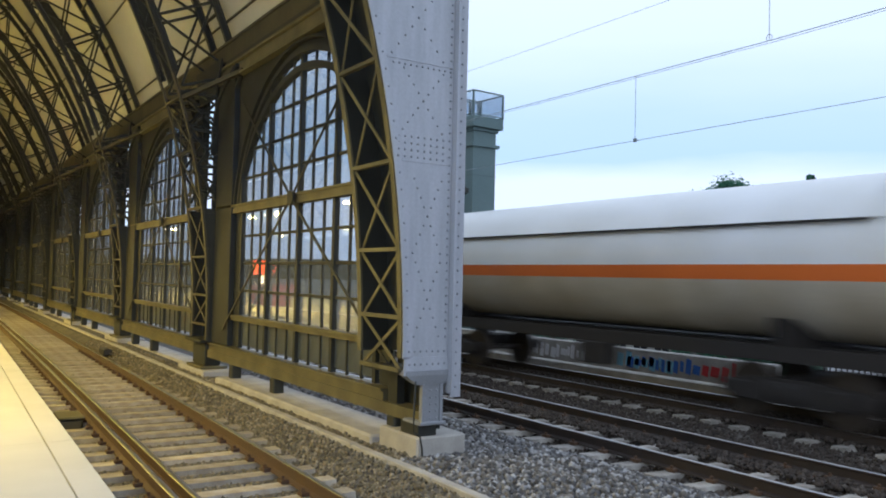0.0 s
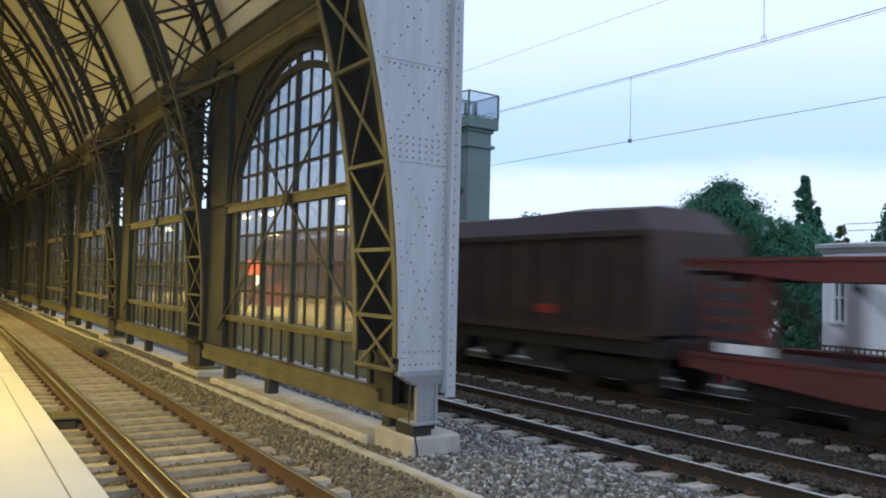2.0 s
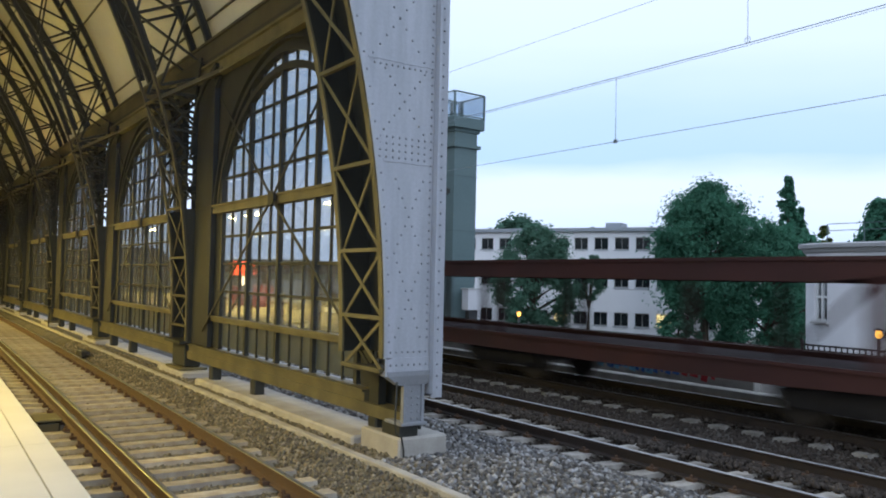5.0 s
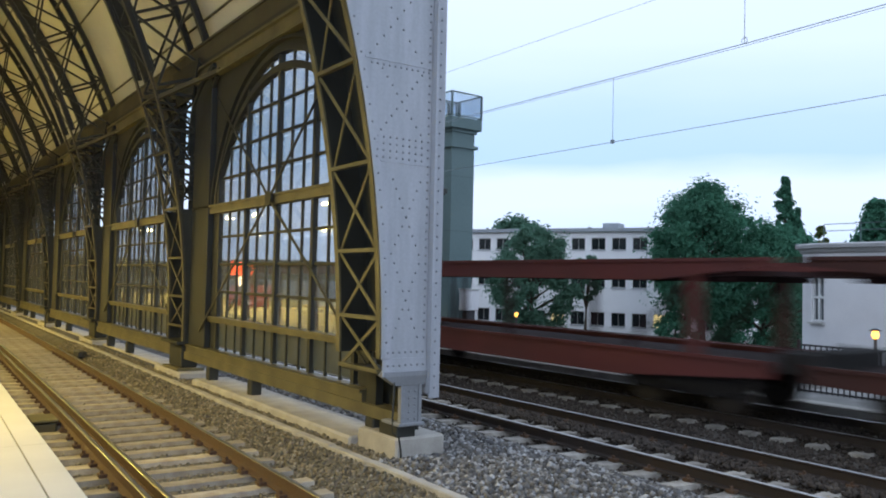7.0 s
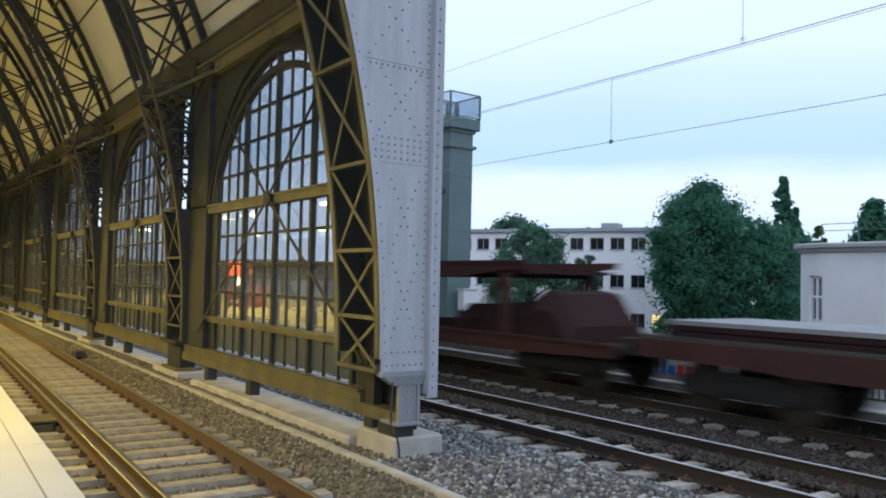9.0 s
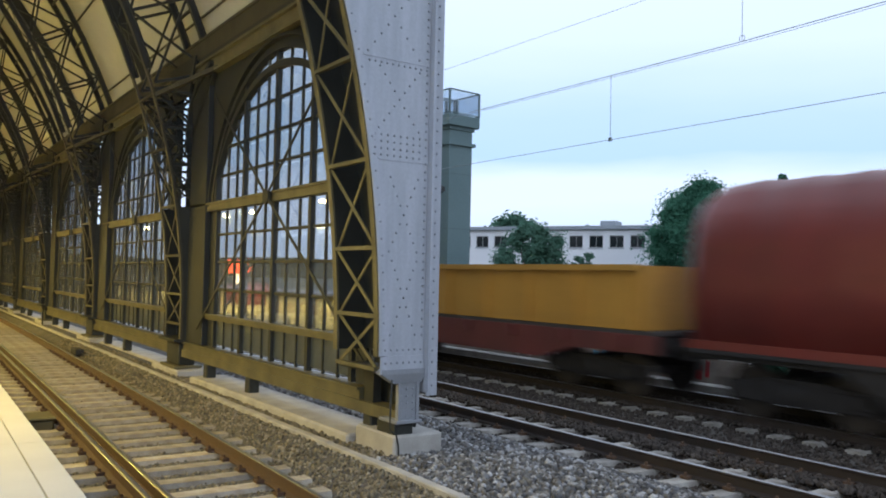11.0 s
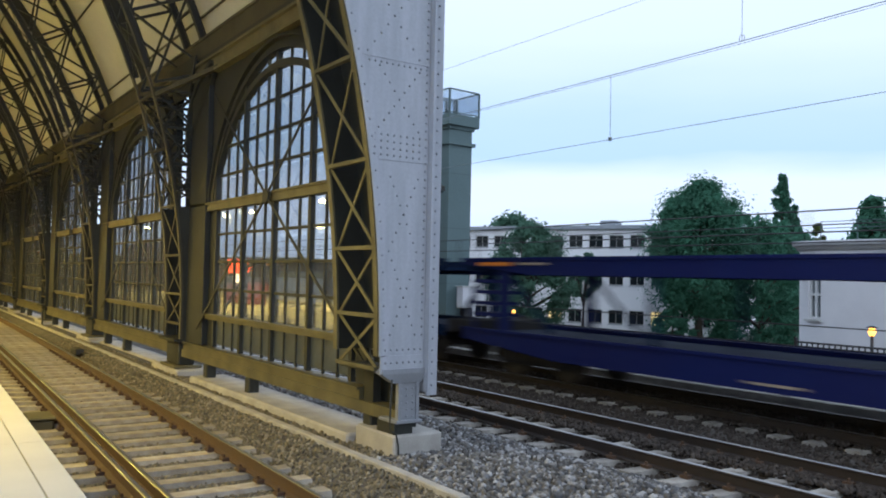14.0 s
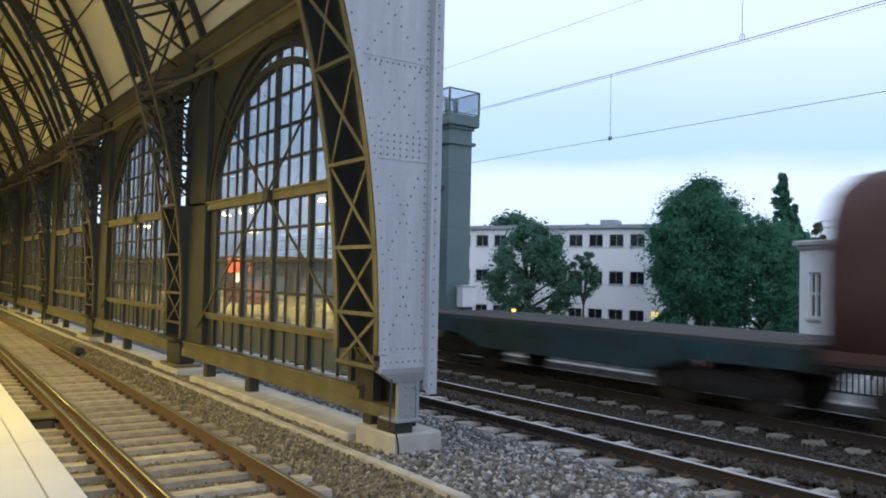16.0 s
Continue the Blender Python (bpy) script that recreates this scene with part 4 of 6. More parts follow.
def far_building():
    """Three white storeys over a grey base, with rows of windows set into the wall."""
    ang = math.degrees(math.atan2(-0.88, 0.47))
    root = tagged(thing("office_building"), "long white three-storey building with rows of dark windows", "building")
    root.matrix_basis = pose(40.8, 63.3, 0, 0, 0, ang)
    length, pitch, w0, depth = 29.0, 1.754, 0.60, 12.0
    rows = [(5.0, 6.05, 0), (1.85, 2.95, 0), (-1.38, -0.22, 0), (-3.55, -2.75, 1)]
    cols = [1.71 + pitch * k for k in range(15)]
    lit = {(2, 7), (2, 12)}
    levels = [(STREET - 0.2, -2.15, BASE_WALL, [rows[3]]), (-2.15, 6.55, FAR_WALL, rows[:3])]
    for zb, zt, mt, rr in levels:
        s = Solid()
        spans = sorted((a, b) for a, b, _ in rr)
        z = zb
        for a, b in spans:
            s.box(0, length, 0, 0.35, z, a)
            x = 0.0
            for c in cols:
                s.box(x, c - w0, 0, 0.35, a, b)
                x = c + w0
            s.box(x, length, 0, 0.35, a, b)
            z = b
        s.box(0, length, 0, 0.35, z, zt)
        s.box(0, length, 0.351, depth, zb, zt)
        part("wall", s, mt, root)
    s = Solid().box(-0.3, length + 0.3, -0.35, depth + 0.3, 6.551, 6.85)
    s.box(17.0, 18.4, 3, 5, 6.85, 7.5)
    part("roof", s, ROOF_GREY, root)
    frame_s, pane_s = {}, {}
    for r, (a, b, small) in enumerate(rows):
        h = b - a
        f = Solid()
        f.box(-w0, w0, 0.10, 0.16, 0, 0.06).box(-w0, w0, 0.10, 0.16, h - 0.06, h)
        for x in (-w0 + 0.02, 0, w0 - 0.02):
            f.box(x - 0.012, x + 0.012, 0.13, 0.16, 0.06, h - 0.06)
        me_f = f.mesh("window_frame", FRAME_WHITE)
        glass = Solid().box(-w0, w0, 0.17, 0.19, 0, h)
        me_p, me_l = glass.mesh("pane", DARK_PANE), glass.mesh("pane", LIT_PANE)
        sill = Solid().box(-w0 - 0.05, w0 + 0.05, -0.08, 0.10, -0.06, 0.0).mesh("window_sill", ROOF_GREY)
        for k, c in enumerate(cols):
            win = piece("window", me_f, root, pose(c, 0, a))
            piece("pane", me_l if (r, k) in lit else me_p, win, pose(0, 0, 0))
            piece("window_sill", sill, win, pose(0, 0, 0))


def corner_building():
    """The white plastered house beside the railway: a rounded corner with a tall window, and a cornice that follows it."""
    root = tagged(thing("corner_house", 27.92, 17.66, 0), "white plastered house with a rounded corner and a grey cornice", "building")
    y1, top, rad, z0 = -30.0, 3.5, 2.0, STREET - 0.2
    zb, zt = 0.98, 2.68

    def rim(out, a0=90.0, a1=180.0, n=24):
        """The corner's outline in plan, pushed outwards."""
        return [(rad + (rad + out) * math.cos(radians(a0 + (a1 - a0) * k / n)), -rad + (rad + out) * math.sin(radians(a0 + (a1 - a0) * k / n))) for k in range(n + 1)]

    def curved(solid, a0, a1, za, zc, n):
        outer, inner = rim(0.0, a0, a1, n), rim(-0.4, a0, a1, n)
        return solid.loft([[(p[0], p[1], za), (q[0], q[1], za), (q[0], q[1], zc), (p[0], p[1], zc)] for p, q in zip(outer, inner)])

    s = Solid()
    w0, w1 = 152.0, 171.0
    curved(s, 90, w0, z0, top, 24)
    curved(s, w0, w1, z0, zb, 6)
    curved(s, w0, w1, zt, top, 6)
    curved(s, w1, 180, z0, top, 4)
    s.box(rad, 9, -0.4, 0, z0, top)
    wins = [(-8.0, -8.8), (-12.0, -12.8)]
    s.box(0, 0.4, y1, -rad, z0, zb).box(0, 0.4, y1, -rad, zt, top)
    y = -rad
    for a, b in wins:
        s.box(0, 0.4, a, y, zb, zt)
        y = b
    s.box(0, 0.4, y1, y, zb, zt)
    part("wall", s, WHITE_WALL, root)
    part("floor_slab", Solid().box(rad, 9, y1, -0.41, 3.2, 3.4), ROOF_GREY, root)
    # cornice: a stepped moulding swept round the corner and along the front
    steps = ((0.02, top), (0.10, top + 0.06), (0.14, top + 0.16), (0.26, top + 0.20), (0.28, top + 0.32), (0.20, top + 0.37), (-0.35, top + 0.40), (-0.35, top))
    path = [[(9.0, o, z) for o, z in steps]]
    for k in range(25):
        path.append([(*rim(o)[k], z) for o, z in steps])
    path.append([(-o, y1, z) for o, z in steps])
    part("cornice", Solid().loft(path), CORNICE, root, "pale grey stepped cornice")
    part("roof", Solid().box(0.35, 9, y1, -0.35, top + 0.34, top + 0.38), ROOF_GREY, root)

    def window(m, w):
        win = Solid()
        win.box(0.10, 0.18, -w, w, zb, zb + 0.09).box(0.10, 0.18, -w, w, zt - 0.09, zt).box(0.10, 0.18, -w, w, 1.85, 1.94)
        for yy in (-w + 0.04, 0.0, w - 0.04):
            win.box(0.095, 0.18, yy - 0.045, yy + 0.045, zb, zt)
        ob = part("window", win, FRAME_PALE, root)
        ob.matrix_basis = m
        part("pane", Solid().box(0.19, 0.21, -w, w, zb, zt), REFLECT_PANE, ob)
        part("window_sill", Solid().box(-0.10, 0.18, -w - 0.06, w + 0.06, zb - 0.07, zb), FRAME_WHITE, ob)

    a = radians((w0 + w1) / 2)
    window(pose(rad + rad * math.cos(a), -rad + rad * math.sin(a), 0, 0, 0, math.degrees(a) - 180), 0.325)
    for b, c in wins:
        window(pose(0, (b + c) / 2, 0), 0.4)
    # railing on the flat roof behind
    r = Solid()
    for z in (top + 0.9, top + 1.15):
        r.bar((1.2, -1.0, z), (1.2, y1 + 4, z), 0.025, 0.025)
    for k in range(18):
        r.bar((1.2, -1.0 - k * 1.4, top + 0.37), (1.2, -1.0 - k * 1.4, top + 1.15), 0.03, 0.03)
    part("roof_rail", r, TOWER_RAIL, root)


def street_lamp(x, y, z):
    root = tagged(thing("street_lamp", x, y, STREET), "glowing yellow street lamp on a slim post", "street lamp", "street lamps")
    part("post", Solid().tube([(0, 0, 0), (0, 0, z - STREET - 0.1)], [0.08, 0.05]), STEEL_DARK, root)
    part("lantern", Solid().tube([(0, 0, z - STREET - 0.12), (0, 0, z - STREET), (0, 0, z - STREET + 0.12)], [0.07, 0.12, 0.09], 10), LAMP_YELLOW, root, "glowing yellow lantern")
    part("hood", Solid().tube([(0, 0, z - STREET + 0.13), (0, 0, z - STREET + 0.2)], [0.2, 0.05], 10), STEEL_DARK, root)


def leaves_mesh(name, clumps, per, leaf, mat, seed):
    """Many small folded leaves gathered in clumps."""
    rng = np.random.default_rng(seed)
    cs = np.repeat(np.array([c[:3] for c in clumps]), per, axis=0)
    rs = np.repeat(np.array([c[3] for c in clumps]), per)
    n = len(cs)
    d = rng.normal(size=(n, 3))
    d /= np.linalg.norm(d, axis=1)[:, None]
    p = cs + d * (rs * np.minimum(np.abs(rng.normal(0.0, 0.72, n)), 1.7))[:, None] * np.array([1, 1, 0.8])
    # each leaf lies roughly across the clump's surface and tips towards the sky
    face = d * 0.9 + np.array([0, 0, 0.55]) + rng.normal(size=(n, 3)) * 0.38
    face /= np.linalg.norm(face, axis=1)[:, None] + 1e-9
    u = np.cross(face, rng.normal(size=(n, 3)))
    u /= np.linalg.norm(u, axis=1)[:, None] + 1e-9
    w = np.cross(face, u)
    size = (leaf * rng.uniform(0.6, 1.3, n))[:, None]
    fold = np.cross(u, w) * size * 0.25
    v = np.stack([p - u * size, p + w * size * 0.55 + fold, p + u * size, p - w * size * 0.55 + fold], 1).reshape(-1, 3)
    k = np.arange(n) * 4
    f = np.concatenate([np.stack([k, k + 1, k + 2], 1), np.stack([k, k + 2, k + 3], 1)])
    me = bpy.data.meshes.new(name)
    me.from_pydata(v.tolist(), [], f.tolist())
    me.materials.append(mat)
    return me


def tree(x, y, base, top, spread, mat, seed, label, crown=0.35, shape="round", clumps=60, per=170, leaf=0.22, name="tree"):
    """A tapered trunk, limbs that reach into the crown, and a crown of leaf clumps with gaps."""
    rng = random.Random(seed)
    root = tagged(thing(name, x, y, base), label, "tree")
    h = top - base
    limbs, cl = Solid(), []
    trunk_top = h * (0.85 if shape == "poplar" else 0.6)
    lean = rng.uniform(-0.3, 0.3)
    trunk = Solid().tube([(0, 0, -0.1), (lean * 0.2, 0, h * 0.15), (lean * 0.6, 0.1, h * 0.35), (lean, 0, trunk_top)], [h * 0.028, h * 0.022, h * 0.017, h * 0.006], 8)
    part("trunk", trunk, BARK, root)
    for k in range(clumps):
        f = (k + 0.5) / clumps
        z = h * (crown + (1 - crown) * f)
        if shape == "poplar":
            rad = spread * (0.35 + 0.65 * math.sin(math.pi * (0.15 + 0.72 * f))) * (1.0 if f < 0.8 else (1 - f) / 0.2 * 0.8 + 0.2)
        else:
            rad = spread * math.sqrt(max(0.04, 1 - (2 * f ** 0.9 - 1) ** 2)) * (1 - 0.3 * f ** 4)
        a = k * 2.39996 + rng.uniform(-0.5, 0.5)
        r = rad * math.sqrt(rng.uniform(0.25, 1.0)) * rng.uniform(0.8, 1.08)
        c = (r * math.cos(a), r * math.sin(a), z + rng.uniform(-0.3, 0.3))
        size = spread * (0.30 if shape == "poplar" else 0.21) * rng.uniform(0.7, 1.35) * (0.7 if f > 0.88 else 1)
        cl.append((*c, size * rng.uniform(0.8, 1.15)))
        if k % 3 == 0 and shape != "poplar":
            zs = min(trunk_top, max(h * 0.2, c[2] - 0.5 * r))
            limbs.tube([(lean * zs / trunk_top, 0, zs), (c[0] * 0.5, c[1] * 0.5, (zs + c[2]) / 2 + 0.1), c], [h * 0.009, h * 0.006, h * 0.002], 5)
    if limbs.v:
        part("limb", limbs, BARK, root)
    crown_ob = new("crown", leaves_mesh("crown", cl, per, leaf, mat, seed))
    crown_ob.parent = root
    return root


def build_distance():
    tower()
    far_building()
    corner_building()
    street_lamp(25.9, 13.1, 0.78)
    street_lamp(30.86, 36.77, 0.24)
    tree(46.0, 34.9, STREET, 8.9, 3.9, LEAF, 3, "large dark green broadleaf tree in full leaf", crown=0.40, clumps=150, per=560, leaf=0.12)
    tree(50.0, 32.9, STREET, 6.3, 3.9, LEAF, 5, "lower dark green broadleaf tree in full leaf", crown=0.12, clumps=110, per=560, leaf=0.12)
    tree(39.8, 45.5, STREET, 6.25, 3.3, LEAF_PALE, 8, "loose grey-green tree before the white building", crown=0.34, clumps=100, per=330, leaf=0.14)
    tree(42.9, 43.0, STREET, 4.3, 1.25, LEAF_PALE, 9, "slim grey-green tree before the white building", crown=0.70, clumps=22, per=240, leaf=0.13)
    tree(101.0, 63.3, STREET, 17.4, 1.35, LEAF, 11, "tall dark green poplar above the trees", crown=0.1, shape="poplar", clumps=110, per=180, leaf=0.3, name="poplar")
    tree(104.6, 63.8, STREET, 13.2, 0.9, LEAF, 12, "smaller dark green poplar beside a taller one", crown=0.1, shape="poplar", clumps=40, per=80, leaf=0.5, name="poplar")
    tree(106.2, 61.2, STREET, 10.5, 1.4, LEAF_YELLOW, 13, "pale yellow-green slim tree", crown=0.2, shape="poplar", clumps=30, per=80, leaf=0.45)
    tree(118.0, 59.5, STREET, 15.0, 3.4, LEAF, 14, "dark conical tree behind the houses", crown=0.15, shape="poplar", clumps=60, per=110, leaf=0.55)
    tree(127.0, 56.0, STREET, 11.5, 4.0, LEAF, 15, "dark round tree behind the houses", crown=0.2, clumps=50, per=110, leaf=0.55)
    tree(88.0, 62.0, STREET, 10.8, 5.5, LEAF, 16, "dark round tree behind the large tree", crown=0.2, clumps=60, per=120, leaf=0.5)
    tree(96.0, 60.0, STREET, 10.0, 5.0, LEAF, 17, "dark round tree below the poplars", crown=0.2, clumps=60, per=120, leaf=0.5)
    tree(73.8, 88.0, STREET, 10.9, 6.2, LEAF_PALE, 18, "round tree behind the white building", crown=0.3, clumps=60, per=120, leaf=0.5)
    tree(80.0, 80.0, STREET, 9.6, 2.5, LEAF_PALE, 19, "small round tree behind the white building", crown=0.5, clumps=30, per=110, leaf=0.45)
    tree(43.6, 35.4, STREET, 0.2, 2.0, LEAF, 20, "low dark shrub below the large tree", crown=0.15, clumps=40, per=130, leaf=0.18, name="shrub")
    # hills on the skyline, far behind
    s = Solid()
    ridge = []
    for k in range(60):
        a = radians(-10 + 120 * k / 59)
        hgt = 26 + 16 * noise.noise((k * 0.21, 0, 0)) + 7 * noise.noise((k * 0.9, 3, 0))
        ridge.append([(1500 * math.sin(a), 1500 * math.cos(a), STREET - 5), (1500 * math.sin(a), 1500 * math.cos(a), hgt), (1560 * math.sin(a), 1560 * math.cos(a), STREET - 5)])
    s.loft(ridge)
    structure("backdrop", s, EARTH, "low wooded hills on the skyline", "hills")


def overhead_line():
    """Contact wire, carrying wire and droppers above the freight track."""
    root = thing("overhead_line", label="thin overhead contact and carrying wires with droppers", category="overhead line")
    x = 13.0
    part("contact_wire", Solid().tube([(x, -30, 5.36), (x, 90, 5.36)], 0.0065, 6), WIRE, root)
    sag = lambda y: 6.79 + 0.0001 * (y - 9) ** 2 + 0.016 * max(0.0, 9 - y)
    part("carrying_wire", Solid().tube([(x, -30 + 3 * k, sag(-30 + 3 * k)) for k in range(41)], 0.008, 6), WIRE, root)
    part("stay_wire", Solid().tube([(x - 0.02, -30 + 3 * k, sag(-30 + 3 * k) - 0.05) for k in range(8, 18)], 0.005, 5), WIRE, root)
    for y in (-4.0, 0.5, 12.3, 19.0, 27.0, 35.0):
        part("dropper", Solid().tube([(x, y, 5.36), (x, y, sag(y))], 0.006, 5), WIRE, root)
        part("clamp", Solid().box(x - 0.02, x + 0.02, y - 0.04, y + 0.04, 5.33, 5.41), WIRE, root)
    part("hanger", Solid().tube([(x, 9.0, 6.79), (x, 9.0, 9.0)], 0.006, 5), WIRE, root)
    part("ring", Solid().tube([(x, 9.0 + 0.06 * math.cos(a), 6.85 + 0.06 * math.sin(a)) for a in (k * math.pi / 5 for k in range(11))], 0.006, 5), WIRE, root)
    part("feeder_wire", Solid().tube([(17.5, -30, 10.3), (17.5, 120, 10.3)], 0.006, 6), WIRE, root)


def far_side():
    """Coping, low wall with spray paint, and the bar fence behind the freight track."""
    root = thing("retaining_wall", label="low concrete wall with bright spray paint patches", category="wall", kind="structure")
    part("coping", Solid().box(14.75, 15.1, -25, 70, BED - 0.1, 0.02, 0.02), CONCRETE, root)
    part("wall", Solid().box(15.35, 15.6, 10.4, 70, BED - 0.1, 0.55, 0.02), CONCRETE, root)
    rng = random.Random(12)
    for nm, c, y0, y1 in (("white", (0.8, 0.8, 0.82), 15.6, 18.4), ("blue", (0.03, 0.14, 0.5), 12.4, 14.6), ("red", (0.55, 0.04, 0.05), 11.4, 12.2), ("cyan", (0.2, 0.5, 0.7), 13.2, 14.9)):
        m = material(nm + "_spray_paint", c, 0.6, vary=0.1, scale=6)
        s = Solid()
        y = y0
        while y < y1:
            w = rng.uniform(0.10, 0.25)
            a, b = rng.uniform(0.02, 0.14), rng.uniform(0.32, 0.50)
            s.loft([[(15.342, y, a), (15.342, y + w, a + 0.03), (15.342, y + w * 0.8, b), (15.342, y - w * 0.2, b - 0.03)], [(15.348, y, a), (15.348, y + w, a + 0.03), (15.348, y + w * 0.8, b), (15.348, y - w * 0.2, b - 0.03)]])
            y += w + rng.uniform(0.03, 0.10)
        part("spray_paint", s, m, root, nm + " sprayed strokes")
    m = tagged(thing("marker_post", 14.92, 9.25, 0.0), "short white marker post with a red reflector on the coping", "marker post")
    part("post", Solid().box(-0.09, 0.09, -0.12, 0.12, 0.02, 0.22, 0.02), FRAME_WHITE, m)
    part("reflector", Solid().box(-0.11, -0.09, -0.05, 0.05, 0.10, 0.18), SIGN_RED, m, "small red reflector")
    f = thing("bar_fence", label="dark steel bar fence on the pale path behind the tracks", category="fence")
    bar = Solid().box(-0.012, 0.012, -0.012, 0.012, -0.1, 0.95).mesh("bar", STEEL_DARK)
    post = Solid().box(-0.03, 0.03, -0.03, 0.03, -0.2, 1.05).mesh("post", STEEL_DARK)
    part("rail", Solid().box(16.98, 17.02, -12, 10.3, 0.93, 0.97), STEEL_DARK, f)
    part("rail", Solid().box(16.98, 17.02, -12, 10.3, -0.08, -0.04), STEEL_DARK, f)
    for k in range(170):
        piece("bar", bar, f, pose(17.0, 10.3 - k * 0.13, 0))
    for k in range(9):
        piece("post", post, f, pose(17.0, 10.3 - k * 2.4, 0))
    structure("pavement", Solid().box(15.2, 20.2, -25, 10.3, BED - 0.05, -0.10), PATH, "dull concrete path behind the tracks", "pavement")


# ---- the goods train ----
SPEED, TRACK_X = 13.8, 13.0
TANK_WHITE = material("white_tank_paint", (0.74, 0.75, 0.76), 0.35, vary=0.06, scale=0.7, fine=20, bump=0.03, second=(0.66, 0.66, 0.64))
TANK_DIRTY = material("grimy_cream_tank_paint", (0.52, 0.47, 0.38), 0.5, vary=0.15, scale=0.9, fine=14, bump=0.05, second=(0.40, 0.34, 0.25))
ORANGE = material("orange_stripe_paint", (0.72, 0.16, 0.03), 0.4, vary=0.08, scale=1, fine=20, bump=0.02)
TARP_RED = material("red_tarpaulin", (0.28, 0.028, 0.032), 0.38, vary=0.15, scale=0.8, fine=6, bump=0.2, second=(0.22, 0.024, 0.026))
TARP_RUST = material("faded_red_tarpaulin", (0.19, 0.033, 0.024), 0.38, vary=0.15, scale=0.8, fine=6, bump=0.2, second=(0.14, 0.028, 0.02))
TARP_DIRT = material("dirty_red_brown_tarpaulin", (0.075, 0.032, 0.026), 0.7, vary=0.2, scale=0.8, fine=8, bump=0.1)
SIGNAL_RED = material("bright_red_frame_paint", (0.28, 0.03, 0.02), 0.5, vary=0.15, scale=1.5, fine=20, bump=0.05)
RUST_RED = material("brown_red_wagon_paint", (0.135, 0.028, 0.025), 0.6, vary=0.2, scale=0.9, fine=18, bump=0.08, second=(0.095, 0.025, 0.022))
RUST_DARK = material("dark_brown_wagon_paint", (0.042, 0.020, 0.020), 0.85, vary=0.2, scale=0.8, fine=18, bump=0.08, second=(0.028, 0.016, 0.016), spec=0.12)
RUST_MID = material("dull_brown_wagon_paint", (0.068, 0.024, 0.021), 0.6, vary=0.2, scale=0.9, fine=18, bump=0.08, second=(0.046, 0.020, 0.018), spec=0.3)
HOPPER_DARK = material("sooty_brown_hopper_paint", (0.048, 0.025, 0.021), 0.6, vary=0.25, scale=0.7, fine=15, bump=0.1, second=(0.030, 0.019, 0.017), spec=0.4)
COAL_LID = material("dull_violet_brown_lid", (0.035, 0.020, 0.024), 0.6, spec=0.3, vary=0.2, scale=0.7, fine=15, bump=0.2)
BLUE = material("deep_blue_wagon_paint", (0.006, 0.013, 0.085), 0.6, vary=0.15, scale=0.8, fine=18, bump=0.06, second=(0.006, 0.010, 0.075), spec=0.2)
BLUE_DULL = material("dull_navy_wagon_paint", (0.006, 0.017, 0.048), 0.8, vary=0.2, scale=0.8, fine=18, bump=0.06, second=(0.005, 0.012, 0.036), spec=0.1)
GREEN_GREY = material("faded_sea_green_wagon_paint", (0.022, 0.058, 0.072), 0.6, vary=0.2, scale=0.9, fine=18, bump=0.08, second=(0.022, 0.034, 0.032), spec=0.3)
PLANK = material("weathered_grey_deck_planks", (0.065, 0.056, 0.052), 0.9, vary=0.25, scale=2, fine=30, bump=0.3)
YELLOW = material("yellow_ochre_wagon_paint", (0.55, 0.28, 0.05), 0.5, vary=0.15, scale=1, fine=18, bump=0.05)
WHITE_MARK = material("white_lettering_paint", (0.72, 0.72, 0.74), 0.6, vary=0.05)
MARK_DULL = material("faded_lettering_paint", (0.42, 0.33, 0.24), 0.7, vary=0.15)
AMBER = material("amber_reflective_sign", (0.75, 0.22, 0.02), 0.4, vary=0.05)
RUNNING_GEAR = material("black_brown_running_gear", (0.022, 0.018, 0.016), 0.75, vary=0.3, scale=4, fine=40, bump=0.2)
WHEEL_STEEL = material("worn_wheel_steel", (0.06, 0.05, 0.045), 0.55, metal=0.4, vary=0.2, scale=6)
PLATES = material("pale_grey_steel_plates", (0.24, 0.23, 0.24), 0.5, vary=0.15, scale=1, fine=20, bump=0.05)
WAGONS, WHEELS = [], []


def wheelset(y, root):
    """Two wheels on an axle."""
    s = Solid().tube([(-1.0, 0, 0), (1.0, 0, 0)], 0.07, 8)
    for e in (-1, 1):
        s.tube([(e * 0.68, 0, 0), (e * 0.70, 0, 0), (e * 0.705, 0, 0), (e * 0.82, 0, 0)], [0.48, 0.48, 0.455, 0.45], 24)
        s.disc((e * 0.825, 0, 0), "x", 0.16, 0.10, 14)
    ob = part("wheelset", s, WHEEL_STEEL, root)
    ob.matrix_basis = pose(0, y, 0.46)
    WHEELS.append((ob, y))
    return ob


